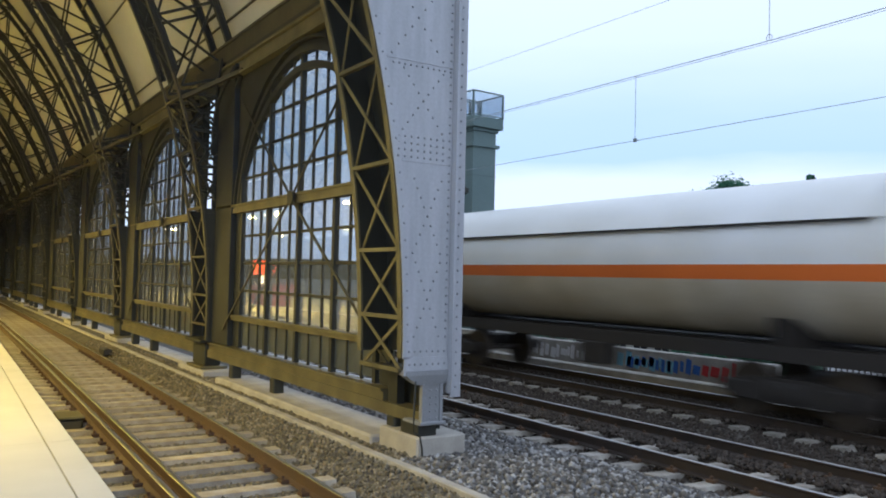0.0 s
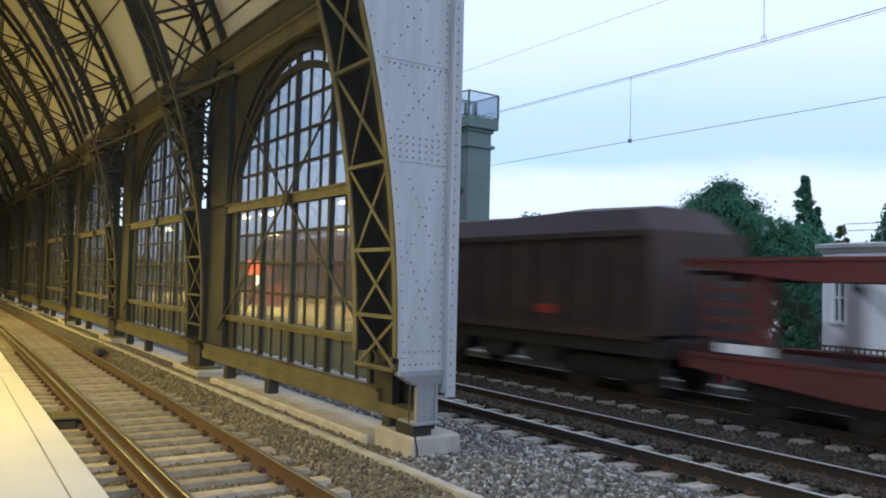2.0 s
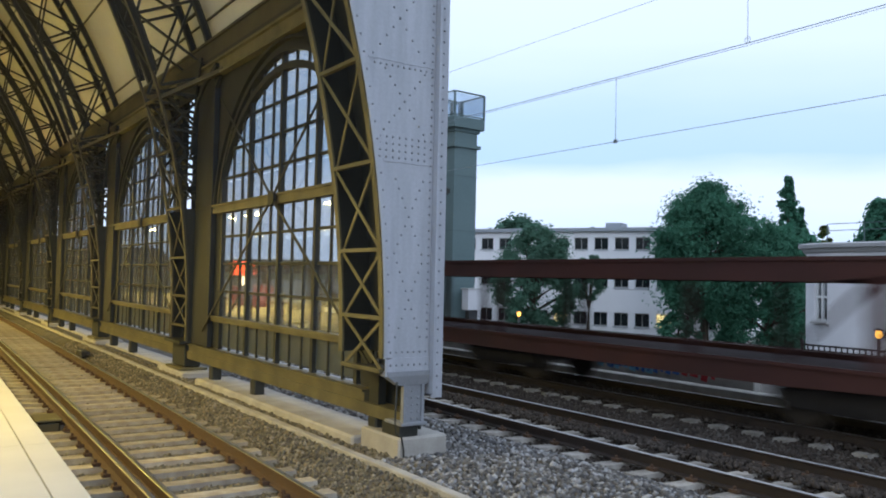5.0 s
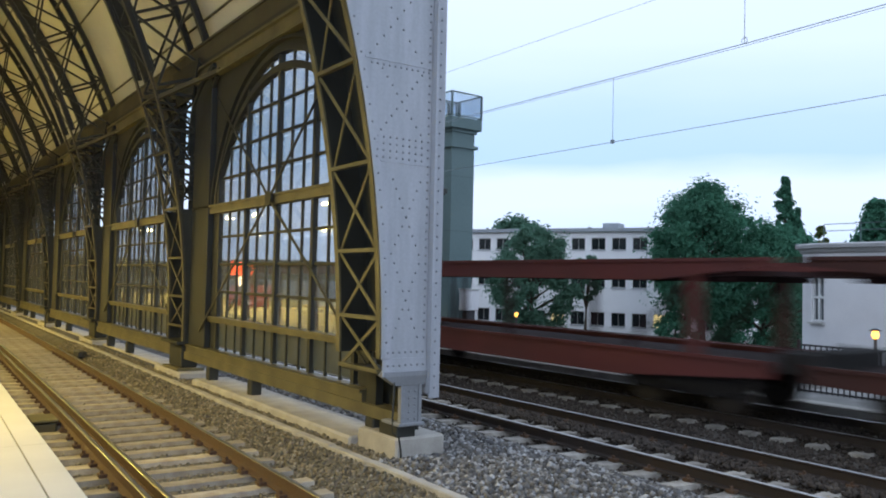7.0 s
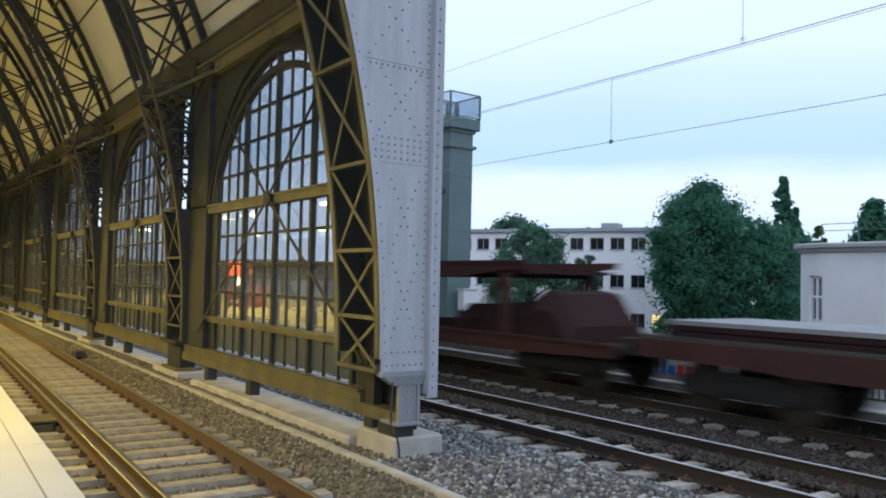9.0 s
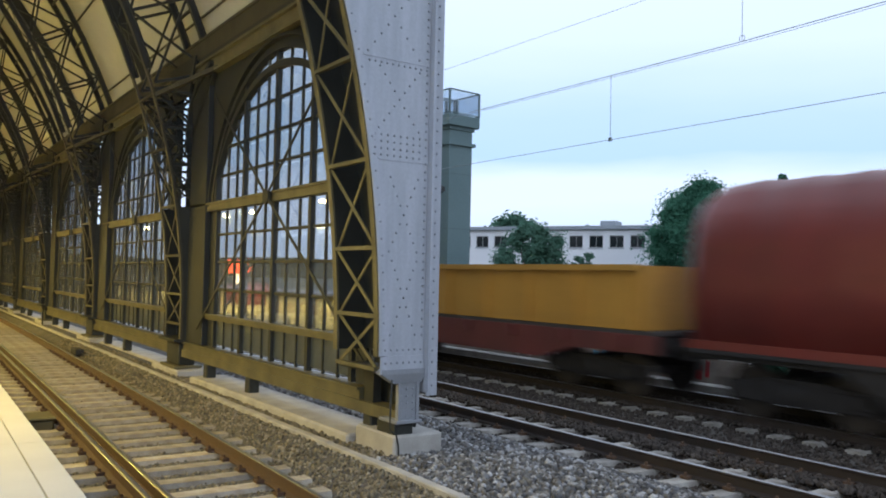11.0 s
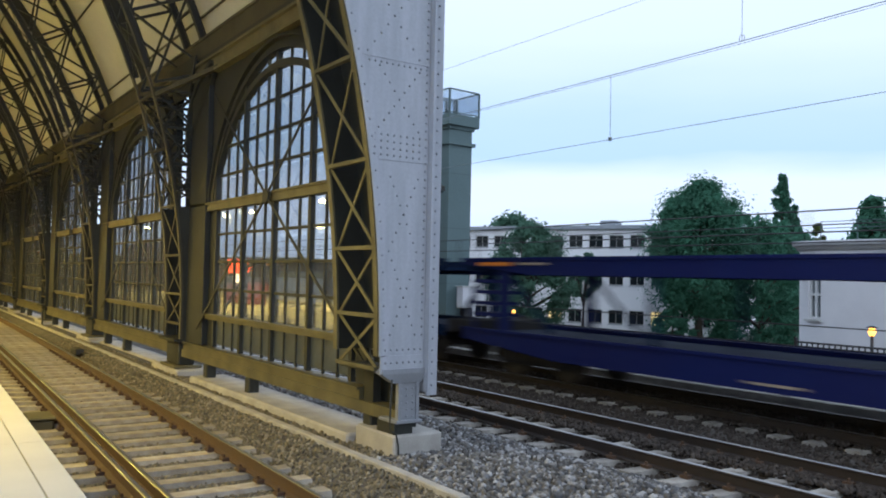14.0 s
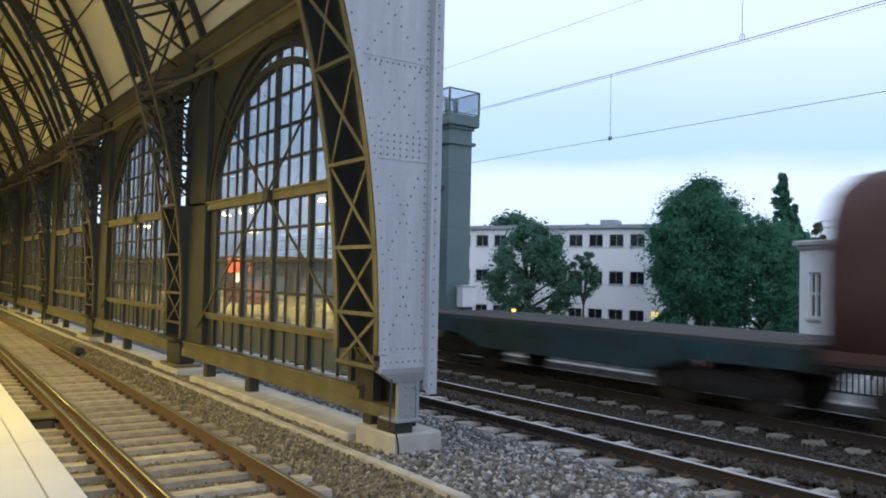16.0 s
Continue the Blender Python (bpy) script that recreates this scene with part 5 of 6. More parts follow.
def bogie(yc, root, base=0.9):
    s = Solid()
    for e in (-1, 1):
        x = e * 1.0
        s.prism([(yc - base - 0.4, 0.42), (yc - base - 0.4, 0.62), (yc - 0.5, 0.72), (yc + 0.5, 0.72), (yc + base + 0.4, 0.62), (yc + base + 0.4, 0.42), (yc + 0.45, 0.30), (yc - 0.45, 0.30)], "x", x - 0.06, x + 0.06)
        for d in (-base, base):
            s.box(x - 0.12, x + 0.14, yc + d - 0.16, yc + d + 0.16, 0.32, 0.62, 0.02)
        for d in (-0.25, 0, 0.25):
            s.tube([(x + e * 0.02, yc + d, 0.3), (x + e * 0.02, yc + d, 0.66)], 0.09, 8)
    s.box(-0.95, 0.95, yc - 0.25, yc + 0.25, 0.45, 0.72)
    part("bogie_frame", s, RUNNING_GEAR, root)
    for d in (-base, base):
        wheelset(yc + d, root)


def ends(root, length, mat, z=1.04):
    """Headstocks, buffers and couplings."""
    for y, e in ((0.0, 1), (-length, -1)):
        part("headstock", Solid().box(-1.3, 1.3, min(y, y - e * 0.14), max(y, y - e * 0.14), z - 0.18, z + 0.16, 0.015), mat, root)
        for x in (-0.875, 0.875):
            s = Solid().tube([(x, y, z), (x, y + e * 0.22, z), (x, y + e * 0.221, z), (x, y + e * 0.36, z)], [0.12, 0.12, 0.085, 0.085], 12)
            s.tube([(x, y + e * 0.361, z), (x, y + e * 0.385, z)], [0.24, 0.22], 16)
            part("buffer", s, RUNNING_GEAR, root)
        part("coupling", Solid().bar((0, y, z - 0.05), (0, y + e * 0.42, z - 0.2), 0.08, 0.1), RUNNING_GEAR, root)


def wagon(t_front, label, length, name="goods_wagon"):
    """An empty at the wagon's front; t_front is when that front passes y = 10."""
    root = tagged(new(name), label, "railway wagon", "wagons of the goods train")
    root.matrix_basis = pose(TRACK_X, 10 - SPEED * t_front, 0)
    WAGONS.append((root, 10 - SPEED * t_front))
    return root


def marks(root, spots, mat=None):
    """Small painted panels on the side: x, y0, y1, z0, z1."""
    for x, y0, y1, z0, z1 in spots:
        part("painted_panel", Solid().box(x - 0.006, x, y0, y1, z0, z1), mat or WHITE_MARK, root)


def tank_wagon(t):
    length, zc, r = 16.0, 2.68, 1.36
    root = wagon(t, "white tank wagon with an orange stripe and grimy belly", length, "tank_wagon")
    def shell(a0, a1, rr, y0, y1, n=14, cap=True, thick=0.0):
        s = Solid()
        rings = []
        dome = [(0.0, 0.30), (0.06, 0.58), (0.16, 0.78), (0.32, 0.92), (0.52, 0.99), (0.62, 1.0)]
        prof = [(y1 - d, f) for d, f in dome] + [(y0 + d, f) for d, f in reversed(dome)] if cap else [(y1, 1.0), (y0, 1.0)]
        for y, f in prof:
            ring = [(math.cos(a0 + (a1 - a0) * k / n) * rr * f, y, zc + math.sin(a0 + (a1 - a0) * k / n) * rr * f) for k in range(n + 1)]
            rings.append(ring)
        return s.loft(rings, closed=False, caps=False, smooth=True)
    y1, y0 = -0.5, -length + 0.5
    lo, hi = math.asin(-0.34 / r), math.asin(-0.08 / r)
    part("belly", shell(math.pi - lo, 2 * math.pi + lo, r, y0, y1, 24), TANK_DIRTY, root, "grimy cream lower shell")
    for a, b in ((lo, hi), (math.pi - hi, math.pi - lo)):
        part("stripe", shell(a, b, r, y0, y1, 2), ORANGE, root, "orange stripe")
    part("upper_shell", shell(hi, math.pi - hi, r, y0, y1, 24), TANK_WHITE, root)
    part("sun_shield", shell(radians(25), radians(155), r + 0.07, y0 + 0.9, y1 - 1.2, 18, cap=False), TANK_WHITE, root, "white sun shield over the tank")
    # the shadow line under the shield's edge is drawn as a black bar
    rim = Solid()
    for a in (25, 155):
        rim.bar((math.cos(radians(a)) * (r + 0.07), y0 + 0.9, zc + math.sin(radians(a)) * (r + 0.07)), (math.cos(radians(a)) * (r + 0.07), y1 - 1.2, zc + math.sin(radians(a)) * (r + 0.07)), 0.03, 0.04)
    part("shield_shadow_line", rim, RUNNING_GEAR, root)
    for x0, x1 in ((-0.5, 0.5), (-1.15, -0.95), (0.95, 1.15)):
        part("sole_bar", Solid().box(x0, x1, -length, 0, 1.0, 1.25), RUNNING_GEAR, root)
    for y in (-3.0, -length + 3.0):
        part("saddle", Solid().prism([(-1.1, 1.2), (1.1, 1.2), (1.2, 1.72), (0.9, 1.60), (0, 1.34), (-0.9, 1.60), (-1.2, 1.72)], "y", y - 0.2, y + 0.2), RUNNING_GEAR, root)
        bogie(y, root)
    lad = Solid()
    for x in (-1.0, -0.62):
        lad.tube([(x, -length + 0.25, 1.1), (x, -length + 0.25, 4.0)], 0.02, 6)
    for k in range(9):
        lad.tube([(-1.0, -length + 0.25, 1.25 + 0.3 * k), (-0.62, -length + 0.25, 1.25 + 0.3 * k)], 0.014, 6)
    part("ladder", lad, RUNNING_GEAR, root)
    part("end_rail", Solid().tube([(-1.2, -length + 0.05, 1.2), (-1.2, -length + 0.05, 2.3), (1.2, -length + 0.05, 2.3), (1.2, -length + 0.05, 1.2)], 0.02, 6), RUNNING_GEAR, root)
    part("valve_box", Solid().box(-1.2, -0.8, -9.0, -8.2, 0.55, 1.0, 0.02), RUNNING_GEAR, root)
    ends(root, length, RUNNING_GEAR)


TARP_PROFILE = ((1.38, 1.15), (1.42, 2.2), (1.40, 2.90), (1.30, 3.40), (1.08, 3.78), (0.72, 3.99), (0.3, 4.07), (0, 4.08))


def tarp_wagon(t, mat, label, length=10.1, marks_at=()):
    root = wagon(t, label, length, "tarpaulin_wagon")
    full = [(-x, z) for x, z in TARP_PROFILE] + [(x, z) for x, z in reversed(TARP_PROFILE[:-1])]
    rings = []
    n = 44
    for k in range(n + 1):
        y = -0.1 - (length - 0.2) * k / n
        edge = min(k, n - k)
        f = {0: 0.93, 1: 0.985}.get(edge, 1.0)
        hoop = 0.012 if k % 4 == 0 else (-0.012 if k % 4 == 2 else 0)
        rings.append([(x * (f + hoop * 0.7), y, 1.15 + (z - 1.15) * (f + hoop * 0.5)) for x, z in full])
    part("tarpaulin", Solid().loft(rings, smooth=True), mat, root)
    for k in range(4, n, 8):
        y = -0.1 - (length - 0.2) * k / n
        s = Solid().loft([[(x * 1.012, yy, 1.15 + (z - 1.15) * 1.010) for x, z in full] for yy in (y - 0.025, y + 0.025)], closed=False, caps=False)
        part("hoop", s, mat, root)
    low, red = (0.84, SIGNAL_RED) if mat is TARP_RED else (1.04, RUST_RED)
    for e in (-1, 1):
        part("side_sill", Solid().box(min(e * 1.415, e * 1.34), max(e * 1.415, e * 1.34), -length + 0.1, -0.1, low + 0.071, 1.26), mat, root)
        part("lower_rail", Solid().box(min(e * 1.43, e * 1.35), max(e * 1.43, e * 1.35), -length, 0, low, low + 0.07), RUNNING_GEAR, root)
        s = Solid().prism([(-2.7, low - 0.002), (-3.7, 0.48), (-length + 3.7, 0.48), (-length + 2.7, low - 0.002)], "x", e * 1.36 - 0.02, e * 1.36 + 0.02)
        part("belly_plate", s, red if mat is TARP_RED else RUNNING_GEAR, root)
    part("floor", Solid().box(-1.33, 1.33, -length, 0, 0.95, 1.14), RUNNING_GEAR, root)
    bogie(-1.9, root)
    bogie(-length + 1.9, root)
    marks(root, marks_at, MARK_DULL)
    ends(root, length, RUNNING_GEAR)


def hopper_wagon(t):
    length = 10.6
    root = wagon(t, "sooty dark brown self-discharging hopper wagon with lids", length, "hopper_wagon")
    part("body", Solid().loft([[(-1.42, y, z0), (1.42, y, z0), (1.42, y, 3.28), (-1.42, y, 3.28)] for y, z0 in ((-0.35, 1.25), (-0.9, 1.2), (-length + 0.9, 1.2), (-length + 0.35, 1.25))]), HOPPER_DARK, root)
    post = Solid().box(-0.03, 0.03, -0.05, 0.05, 1.281, 3.159).mesh("stanchion", HOPPER_DARK)
    for k in range(10):
        for e in (-1, 1):
            piece("stanchion", post, root, pose(e * 1.452, -0.6 - k * (length - 1.2) / 9, 0))
    s = Solid()
    for e in (-1, 1):
        s.box(min(e * 1.42, e * 1.50), max(e * 1.42, e * 1.50), -length + 0.3, -0.3, 3.16, 3.28)
        s.box(min(e * 1.42, e * 1.50), max(e * 1.42, e * 1.50), -length + 0.3, -0.3, 1.15, 1.28)
    part("edge_rail", s, HOPPER_DARK, root)
    rings = []
    for y, h, w in ((-0.4, 3.30, 1.30), (-0.75, 3.80, 1.16), (-2.6, 3.86, 1.1), (-5.0, 3.80, 1.14), (-7.6, 3.88, 1.1), (-length + 0.9, 3.82, 1.16), (-length + 0.45, 3.30, 1.30)):
        rings.append([(-1.4, y, 3.281), (1.4, y, 3.281), (w, y, 3.28 + (h - 3.28) * 0.8 + 0.002), (0.5, y, h), (-0.5, y, h), (-w, y, 3.28 + (h - 3.28) * 0.8 + 0.002)])
    part("lid", Solid().loft(rings), COAL_LID, root)
    s = Solid()
    for e in (-1, 1):
        s.box(min(e * 1.38, e * 1.30), max(e * 1.38, e * 1.30), -length, 0, 0.85, 1.14)
        for y in (-3.6, -5.3, -7.0):
            s.prism([(y - 0.7, 0.85), (y + 0.7, 0.85), (y + 0.35, 0.45), (y - 0.35, 0.45)], "x", e * 1.1 - 0.2, e * 1.1 + 0.2)
    part("underframe", s, RUNNING_GEAR, root)
    marks(root, [(-1.43, -2.0, -0.9, 2.72, 2.84), (-1.43, -2.3, -1.2, 2.50, 2.56), (-1.43, -2.2, -1.3, 2.36, 2.40), (-1.43, -2.1, -1.3, 2.16, 2.30), (-1.43, -2.0, -1.4, 1.90, 1.98)], MARK_DULL)
    marks(root, [(-1.43, -7.6, -7.0, 1.55, 1.75)], SIGNAL_RED)
    marks(root, [(-1.385, -1.1, -0.6, 0.92, 1.08)])
    bogie(-1.9, root)
    bogie(-length + 1.9, root)
    ends(root, length, RUNNING_GEAR)


def car_carrier(t, paint, deck_paint, label, cables=False, signs=False, steps_y=0.0, rear=0.1, length=23.4, end_post=1.7, belly=0.52):
    """A double-deck car carrier: side girders, two decks, posts and braces, ramp ends and bogies."""
    root = wagon(t, label, length, "car_carrier_wagon")
    for e in (-1, 1):
        x0, x1 = (e * 1.44, e * 1.32)
        s = Solid()
        s.prism([(-0.2, 0.78), (-0.2, 1.04), (-length + 0.2, 1.04), (-length + 0.2, 0.78), (-length + 3.4, belly), (-3.4, belly)], "x", min(x0, x1), max(x0, x1))
        s.box(min(x0, e * 1.48), max(x0, e * 1.48), -length + 0.2, -0.2, 1.0, 1.06)
        part("lower_girder", s, paint, root)
        s = Solid()
        s.prism([(-0.1, 2.58), (-0.1, 2.72), (-length + rear, 2.72), (-length + rear, 2.58), (-length + 2.5 + rear, 2.33), (-2.6, 2.33)], "x", min(e * 1.44, e * 1.36), max(e * 1.44, e * 1.36))
        s.box(min(e * 1.44, e * 1.47), max(e * 1.44, e * 1.47), -length + rear, -0.1, 2.66, 2.72)
        part("upper_girder", s, paint, root)
        for y in (-1.7, -6.0, -11.4, -12.0, -17.4, -length + end_post):
            if end_post > 2 and y == -17.4:
                continue
            thick = 0.13 if y in (-1.7, -length + end_post) else 0.07
            part("post", Solid().box(min(e * 1.40, e * 1.30), max(e * 1.40, e * 1.30), y - thick, y + thick, 1.05, 2.45), paint if thick > 0.1 else deck_paint, root)
        if signs:
            # broad twin posts with curved gussets at the middle
            for y in (-11.3, -12.1):
                part("post", Solid().box(min(e * 1.415, e * 1.29), max(e * 1.415, e * 1.29), y - 0.20, y + 0.20, 1.05, 2.45), deck_paint, root)
            for y, d in ((-11.1, 1), (-12.3, -1)):
                out = [(y, 2.40), (y + d * 0.75, 2.40), (y + d * 0.40, 2.25), (y + d * 0.15, 1.95), (y, 1.5)]
                part("gusset", Solid().prism(out, "x", min(e * 1.40, e * 1.36), max(e * 1.40, e * 1.36)), deck_paint, root)
        for y, d in ((-1.8, -1.4), (-length + end_post + 0.1, 1.4)):
            part("brace", Solid().bar((e * 1.35, y, 2.35), (e * 1.35, y + d, 1.1), 0.07, 0.10, up=(1, 0, 0)), deck_paint, root)
    part("lower_deck", Solid().box(-1.31, 1.31, -length + 0.3, -0.3, 0.86, 0.94), deck_paint, root)
    part("upper_deck", Solid().box(-1.35, 1.35, -length + rear + 0.1, -0.2, 2.42, 2.50), deck_paint, root)
    bearer = Solid().box(-1.35, 1.35, -0.05, 0.05, 2.32, 2.419).mesh("cross_bearer", deck_paint)
    for k in range(14):
        piece("cross_bearer", bearer, root, pose(0, -1.0 - k * (length - 2.0 - rear) / 13, 0))
    # folded end ramp with its steps, and the marking panel below it
    step = Solid().box(-1.40, -0.75, -1.5, -0.5, 1.35, 1.43).mesh("step", paint)
    for k in range(4):
        piece("step", step, root, pose(0, steps_y, 0.26 * k if not steps_y else 0.15 * k - 0.2))
    for y in (-0.56, -1.5):
        part("step_post", Solid().box(-1.38, -1.32, y + steps_y, y + steps_y + 0.06, 1.05, 2.4 if not steps_y else 1.75), paint, root)
    if not signs:
        marks(root, [(-1.445, -1.9 + steps_y, -0.9 + steps_y, 1.10, 1.26)])
    if signs:
        marks(root, [(-1.475, -2.0, -0.8, 2.53, 2.61), (-1.475, -12.8, -11.6, 2.53, 2.61)], AMBER)
        marks(root, [(-1.475, -3.2, -2.2, 2.55, 2.60), (-1.475, -14.0, -13.0, 2.55, 2.60)], MARK_DULL)
        marks(root, [(-1.445, -9.0, -8.0, 0.62, 0.66)], MARK_DULL)
    if cables:
        for e in (-1, 1):
            s = Solid()
            for z in (3.05, 3.38):
                s.tube([(e * 1.40, -0.6, z), (e * 1.40, -length + 0.6, z)], 0.012, 5)
            part("guard_cable", s, STEEL_DARK, root)
            for k in range(9):
                y = -0.6 - k * 2.77
                part("cable_post", Solid().box(e * 1.40 - 0.015, e * 1.40 + 0.015, y - 0.015, y + 0.015, 2.70, 3.4), STEEL_DARK, root)
        s = Solid()
        for z in (1.30, 1.62):
            s.tube([(-1.40, -2.0, z), (-1.40, -length + 2.0, z)], 0.010, 5)
        part("guard_cable", s, STEEL_DARK, root)
    bogie(-2.3, root)
    bogie(-length + 2.3, root)
    bogie(-11.7, root)
    ends(root, length, RUNNING_GEAR)
    return root


def cover_hump(parent, y, h, w, mat):
    part("wheel_hump", Solid().loft([[(-1.2, y - w, 0.95), (1.2, y - w, 0.95), (1.2, y + w, 0.95), (-1.2, y + w, 0.95)],
                                     [(-1.15, y - w * 0.8, 0.95 + h * 0.6), (1.15, y - w * 0.8, 0.95 + h * 0.6), (1.15, y + w * 0.8, 0.95 + h * 0.6), (-1.15, y + w * 0.8, 0.95 + h * 0.6)],
                                     [(-1.1, y - w * 0.25, 0.95 + h), (1.1, y - w * 0.25, 0.95 + h), (1.1, y + w * 0.25, 0.95 + h), (-1.1, y + w * 0.25, 0.95 + h)]]), mat, parent)


def flat_wagon(t, length, paint, label, plates=0, deck=0.0, belly=0.45):
    root = wagon(t, label, length, "flat_wagon")
    z = 1.24 + deck
    for e in (-1, 1):
        s = Solid()
        s.prism([(0, z - 0.34), (0, z), (-length, z), (-length, z - 0.34), (-length + 2.2, z - 0.36), (-length + 3.2, z - belly - 0.2), (-3.2, z - belly - 0.2), (-2.2, z - 0.36)], "x", min(e * 1.38, e * 1.30), max(e * 1.38, e * 1.30))
        part("side_girder", s, paint, root)
    n = 60
    s = Solid()
    for k in range(n):
        y = -length * (k + 0.5) / n
        s.box(-1.34, 1.34, y - length / n / 2 + 0.006, y + length / n / 2 - 0.006, z + 0.001, z + 0.06 + 0.006 * (k % 3))
    part("deck_planks", s, PLANK, root)
    part("underframe", Solid().box(-0.4, 0.4, -length, 0, z - 0.4, z - 0.01), RUNNING_GEAR, root)
    bogie(-2.0, root)
    bogie(-length + 2.0, root)
    ends(root, length, RUNNING_GEAR)
    for k in range(8):
        y = -0.8 - k * (length - 1.6) / 7
        part("stake_pocket", Solid().box(-1.46, -1.381, y - 0.07, y + 0.07, z - 0.25, z - 0.02), paint, root)
    for k in range(plates):
        a, b = -0.5 - k * length / plates, -length / plates * (k + 1) + 0.5
        for q in range(3):
            part("steel_plate", Solid().box(-1.2, 1.2, b + 0.05 * q, a - 0.04 * q, z + 0.08 + 0.10 * q, z + 0.16 + 0.10 * q), PLATES if q == 2 else RUST_DARK, root)
        for y in (a - 0.6, b + 0.6):
            part("bearer", Solid().box(-1.25, 1.25, y - 0.05, y + 0.05, z + 0.062, z + 0.079), PLANK, root)
    return root


def yellow_wagon(t, length):
    root = flat_wagon(t, length, RUST_RED, "low wagon with a long yellow load trough", 0)
    part("trough", Solid().loft([[(-1.3, y, 1.32), (1.3, y, 1.32), (1.36, y, 2.55), (-1.36, y, 2.55)] for y in (-0.4, -length + 0.4)]), YELLOW, root, "yellow ochre load trough")
    s = Solid()
    for k in range(9):
        y = -0.6 - k * (length - 1.2) / 8
        s.box(-1.42, -1.34, y - 0.05, y + 0.05, 1.34, 2.55)
    s.box(-1.44, -1.34, -length + 0.4, -0.4, 2.45, 2.57)
    part("rib", s, YELLOW, root)
    return root


def build_train():
    tank_wagon(-0.79)
    tarp_wagon(0.428, TARP_RED, "red tarpaulin-covered steel coil wagon", 10.1, [(-1.44, -1.0, -0.35, 0.95, 1.12), (-1.455, -length_of_mark - 6.9, -6.9, 1.35, 1.48), (-1.455, -7.8, -7.2, 1.62, 1.74)])
    hopper_wagon(1.228)
    a = "brown-red double-deck car carrier wagon, empty"
    car_carrier(2.02, RUST_RED, RUST_DARK, a, length=24.2)
    car_carrier(3.80, RUST_MID, RUST_DARK, "dark brown double-deck car carrier wagon, empty", steps_y=-2.1, belly=0.68, length=22.4)
    car_carrier(5.44, RUST_RED, RUST_DARK, a, length=24.2)
    last = car_carrier(7.21, RUST_MID, RUST_DARK, "dark brown double-deck car carrier wagon with a covered end load", steps_y=-2.1, rear=2.8, length=24.1, end_post=3.6, belly=0.68)
    for y, h in ((-4.3, 0.22), (-7.7, 0.30), (-12.1, 0.20), (-16.5, 0.24)):
        cover_hump(last, y, h, 0.35, RUST_DARK)
    part("covered_load", Solid().loft([[(-1.25, y, 0.95), (1.25, y, 0.95), (1.25, y, h * 0.8), (0.9, y, h), (-0.9, y, h), (-1.25, y, h * 0.8)] for y, h in ((-18.3, 1.25), (-18.5, 1.66), (-20.2, 1.72), (-20.9, 1.80), (-21.4, 2.06), (-21.9, 1.98), (-22.4, 1.3))]), RUST_DARK, last, "dark covered load on the lower deck")
    flat_wagon(8.98, 14.3, RUST_MID, "brown flat wagon loaded with pale steel plates", 2, belly=0.22)
    yellow_wagon(10.06, 13.2)
    tarp_wagon(11.06, TARP_RUST, "faded red tarpaulin-covered steel coil wagon", 9.9, [(-1.46, -9.0, -8.3, 2.02, 2.10), (-1.46, -9.0, -8.3, 1.66, 1.74)])
    car_carrier(11.84, BLUE_DULL, BLUE_DULL, "dull navy double-deck car carrier wagon with guard cables", cables=True, signs=True)
    car_carrier(13.575, BLUE, BLUE_DULL, "deep blue double-deck car carrier wagon with guard cables", cables=True, signs=True, rear=0.9)
    flat_wagon(15.40, 11.4, GREEN_GREY, "faded sea-green flat wagon with an empty plank deck", 0)
    tarp_wagon(16.235, TARP_DIRT, "dirty brown tarpaulin-covered wagon", 10.5)


length_of_mark = 0.9


def motions():
    """The train runs at one speed; every wagon keeps its place in it."""
    times = [0.0, 1 / 30] + [float(k) for k in range(1, 16)] + [16.0 - 1 / 30, 16.0]
    for root, y in WAGONS:
        walk(root, [(t, pose(TRACK_X, y + SPEED * t, 0)) for t in times])
    frames = [k / FPS for k in range(16 * FPS + 1)]
    turns = [-math.degrees(SPEED * t / 0.46) for t in frames]
    for ob, y in WHEELS:
        walk(ob, [(t, pose(0, y, 0.46, a)) for t, a in zip(frames, turns)])


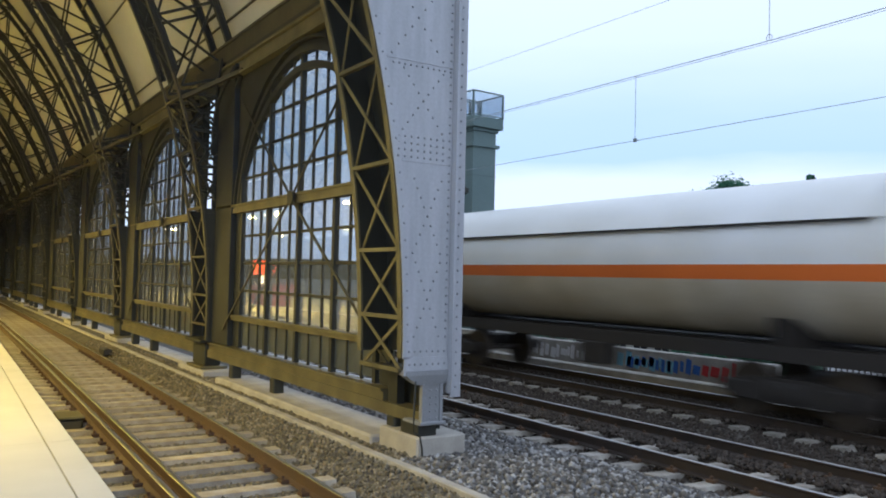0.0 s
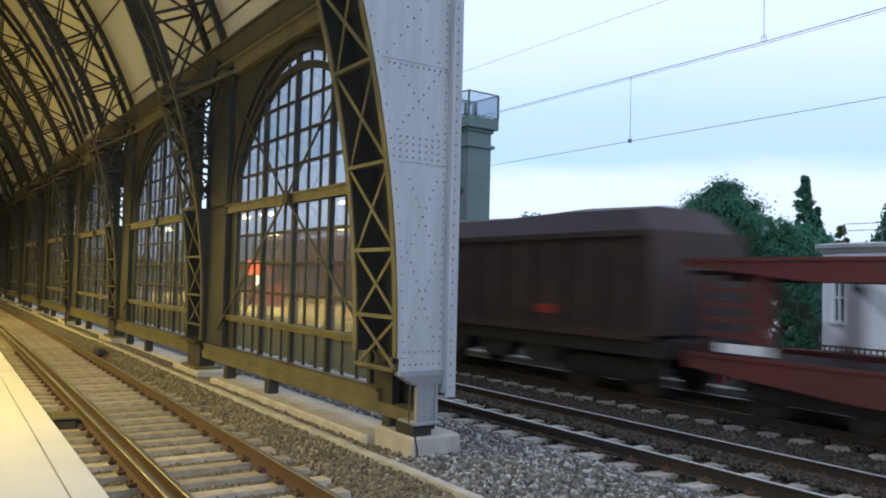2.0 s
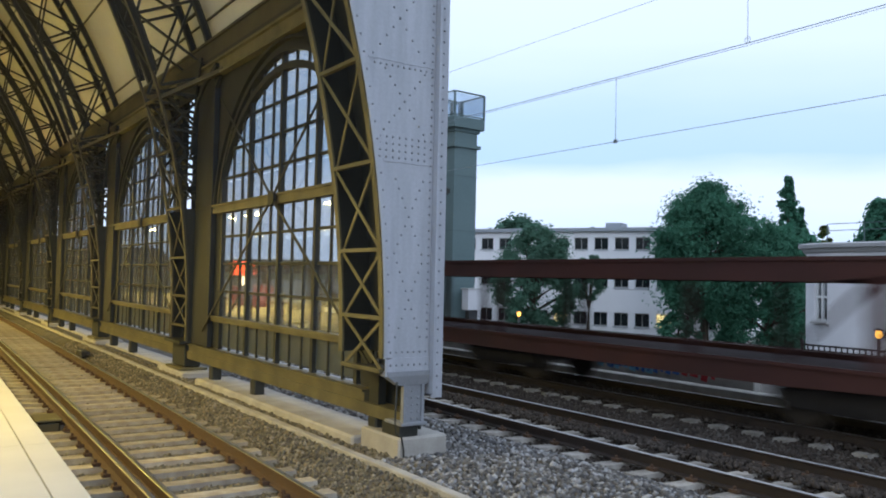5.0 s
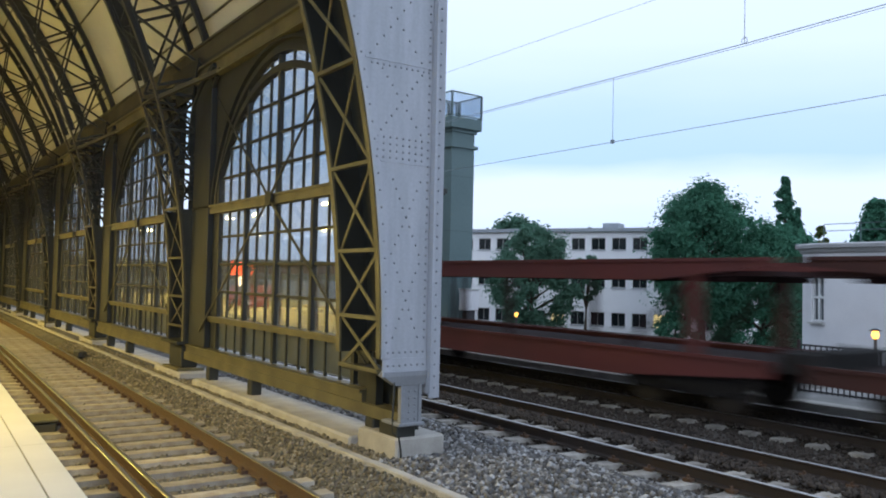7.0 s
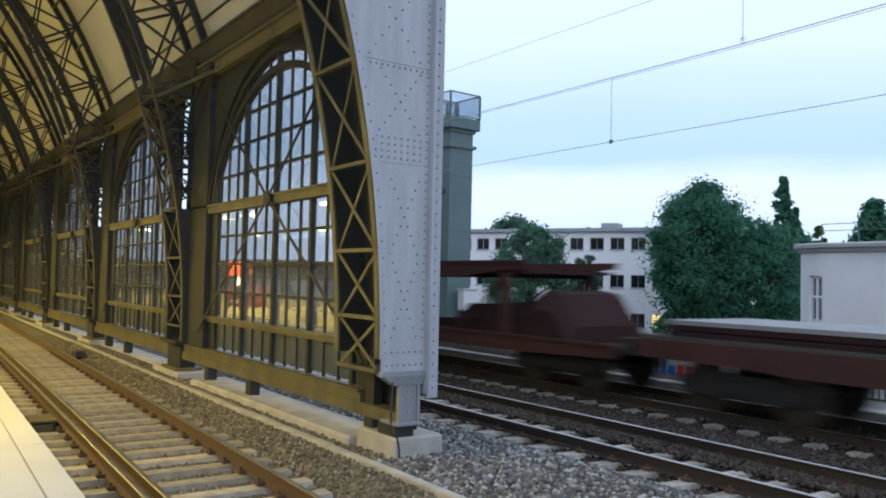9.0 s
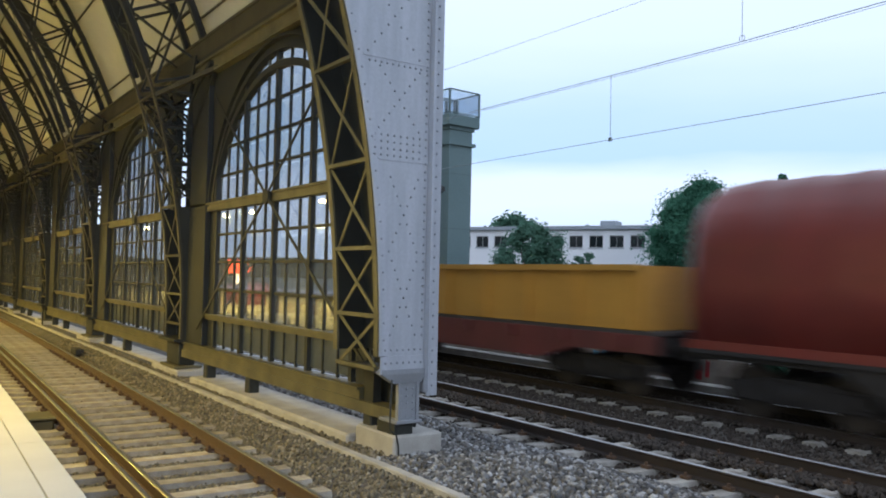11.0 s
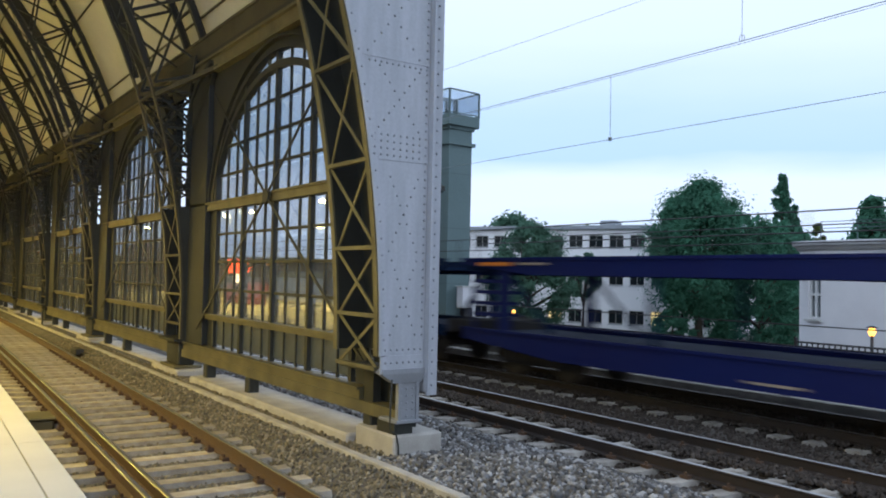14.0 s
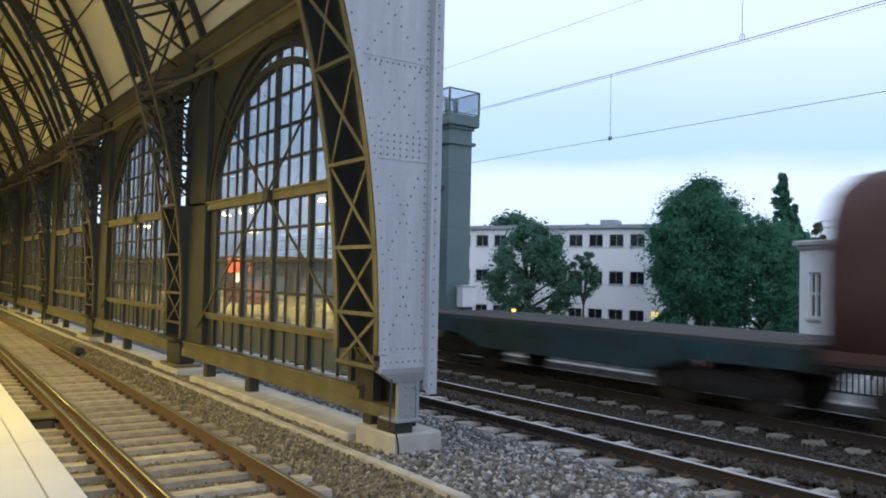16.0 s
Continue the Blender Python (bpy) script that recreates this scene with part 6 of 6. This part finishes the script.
def trackside_boxes():
    """The signal magnet beside the hall track, a point box by the platform and a bent pipe at a far plinth."""
    m = tagged(thing("track_magnet", 4.42, 24.0, BED + 0.14), "small black track magnet with a cable beside the rail", "track magnet")
    part("body", Solid().box(-0.11, 0.11, -0.35, 0.35, 0.0, 0.16, 0.02), STEEL_DARK, m)
    part("foot", Solid().box(-0.07, 0.07, -0.2, 0.2, -0.2, 0.0), STEEL_DARK, m)
    part("cable", Solid().tube([(0.05, -0.35, 0.05), (0.14, -0.9, 0.03), (0.3, -1.3, 0.08), (0.36, -1.9, 0.09)], 0.02, 6), STEEL_DARK, m)
    b = tagged(thing("point_box", 2.05, 13.9, BED), "squat dark grey trackside box beside the platform edge", "trackside box")
    part("body", Solid().box(-0.17, 0.17, -0.30, 0.30, -0.05, 0.16, 0.03), PAINT_MID, b)
    part("lid", Solid().box(-0.19, 0.19, -0.32, 0.32, 0.16, 0.20, 0.012), PAINT_OLIVE, b)
    p = tagged(thing("bent_pipe", 5.15, 35.2, 0), "thin dark pipe bent over beside a plinth", "pipe")
    part("pipe", Solid().tube([(0, 0, -0.1), (0, 0, 0.45), (0.05, 0.15, 0.58), (0.1, 0.9, 0.62), (0.1, 2.4, 0.66)], 0.025, 6), STEEL_DARK, p)


def kiosk(x, y):
    """A lit red stand on the platform, seen in the window panes."""
    root = tagged(thing("platform_stand", x, y, 0.545), "lit red and white stand on the platform", "kiosk")
    part("body", Solid().box(-0.6, 0.6, -1.6, 1.6, 0, 1.1, 0.02), TARP_RED, root)
    for a, b in ((-1.5, -0.55), (-0.2, 0.45), (0.7, 1.0)):
        part("red_panel", Solid().box(0.5, 0.6, a, b, 1.7, 2.4), PANEL_RED, root, "glowing red panel")
    part("white_panel", Solid().box(0.5, 0.6, -0.5, 0.0, 1.15, 1.65), PANEL_WHITE, root, "glowing white panel")
    for e in (-1.5, 1.5):
        part("post", Solid().box(0.4, 0.5, e - 0.05, e + 0.05, 1.1, 2.5), PAINT_DARK, root)
    part("canopy", Solid().box(-0.7, 0.7, -1.7, 1.7, 2.5, 2.6), PAINT_DARK, root)


PANEL_RED = material("glowing_red_panel", (0.8, 0.1, 0.04), 0.4, bump=0, glow=((1.0, 0.09, 0.02), 5.0))
PANEL_WHITE = material("glowing_white_panel", (0.9, 0.85, 0.7), 0.4, bump=0, glow=((1.0, 0.82, 0.5), 6.0))

# ---- put it together ----
build_ground()
build_hall()
for lx, lz in LAMP_ROWS:
    for ly in LAMP_YS:
        if ly > 9:
            hall_lamp(lx, ly)
kiosk(-5.0, 42.0)
trackside_boxes()
build_distance()
overhead_line()
far_side()
build_train()
build_track("rusty railway track on concrete sleepers inside the hall", hall_track_x, -2.0, 80.0, 1.5, (2.0, 55.0), (3.0, 26.0), SLEEPER, bent=True)
build_track("railway track with polished rails on stained sleepers", lambda y: 9.07, -10.0, 90.0, 5.0, (0.0, 45.0), (1.0, 18.0), SLEEPER_DARK, rail_mat=RAIL_DARK)
build_track("railway track below the goods train", lambda y: 13.0, -30.0, 120.0, 10.0, (0.0, 45.0), (1.0, 4.0), SLEEPER_DARK, rail_mat=RAIL_DARK)
build_platform()
build_ballast()
motions()
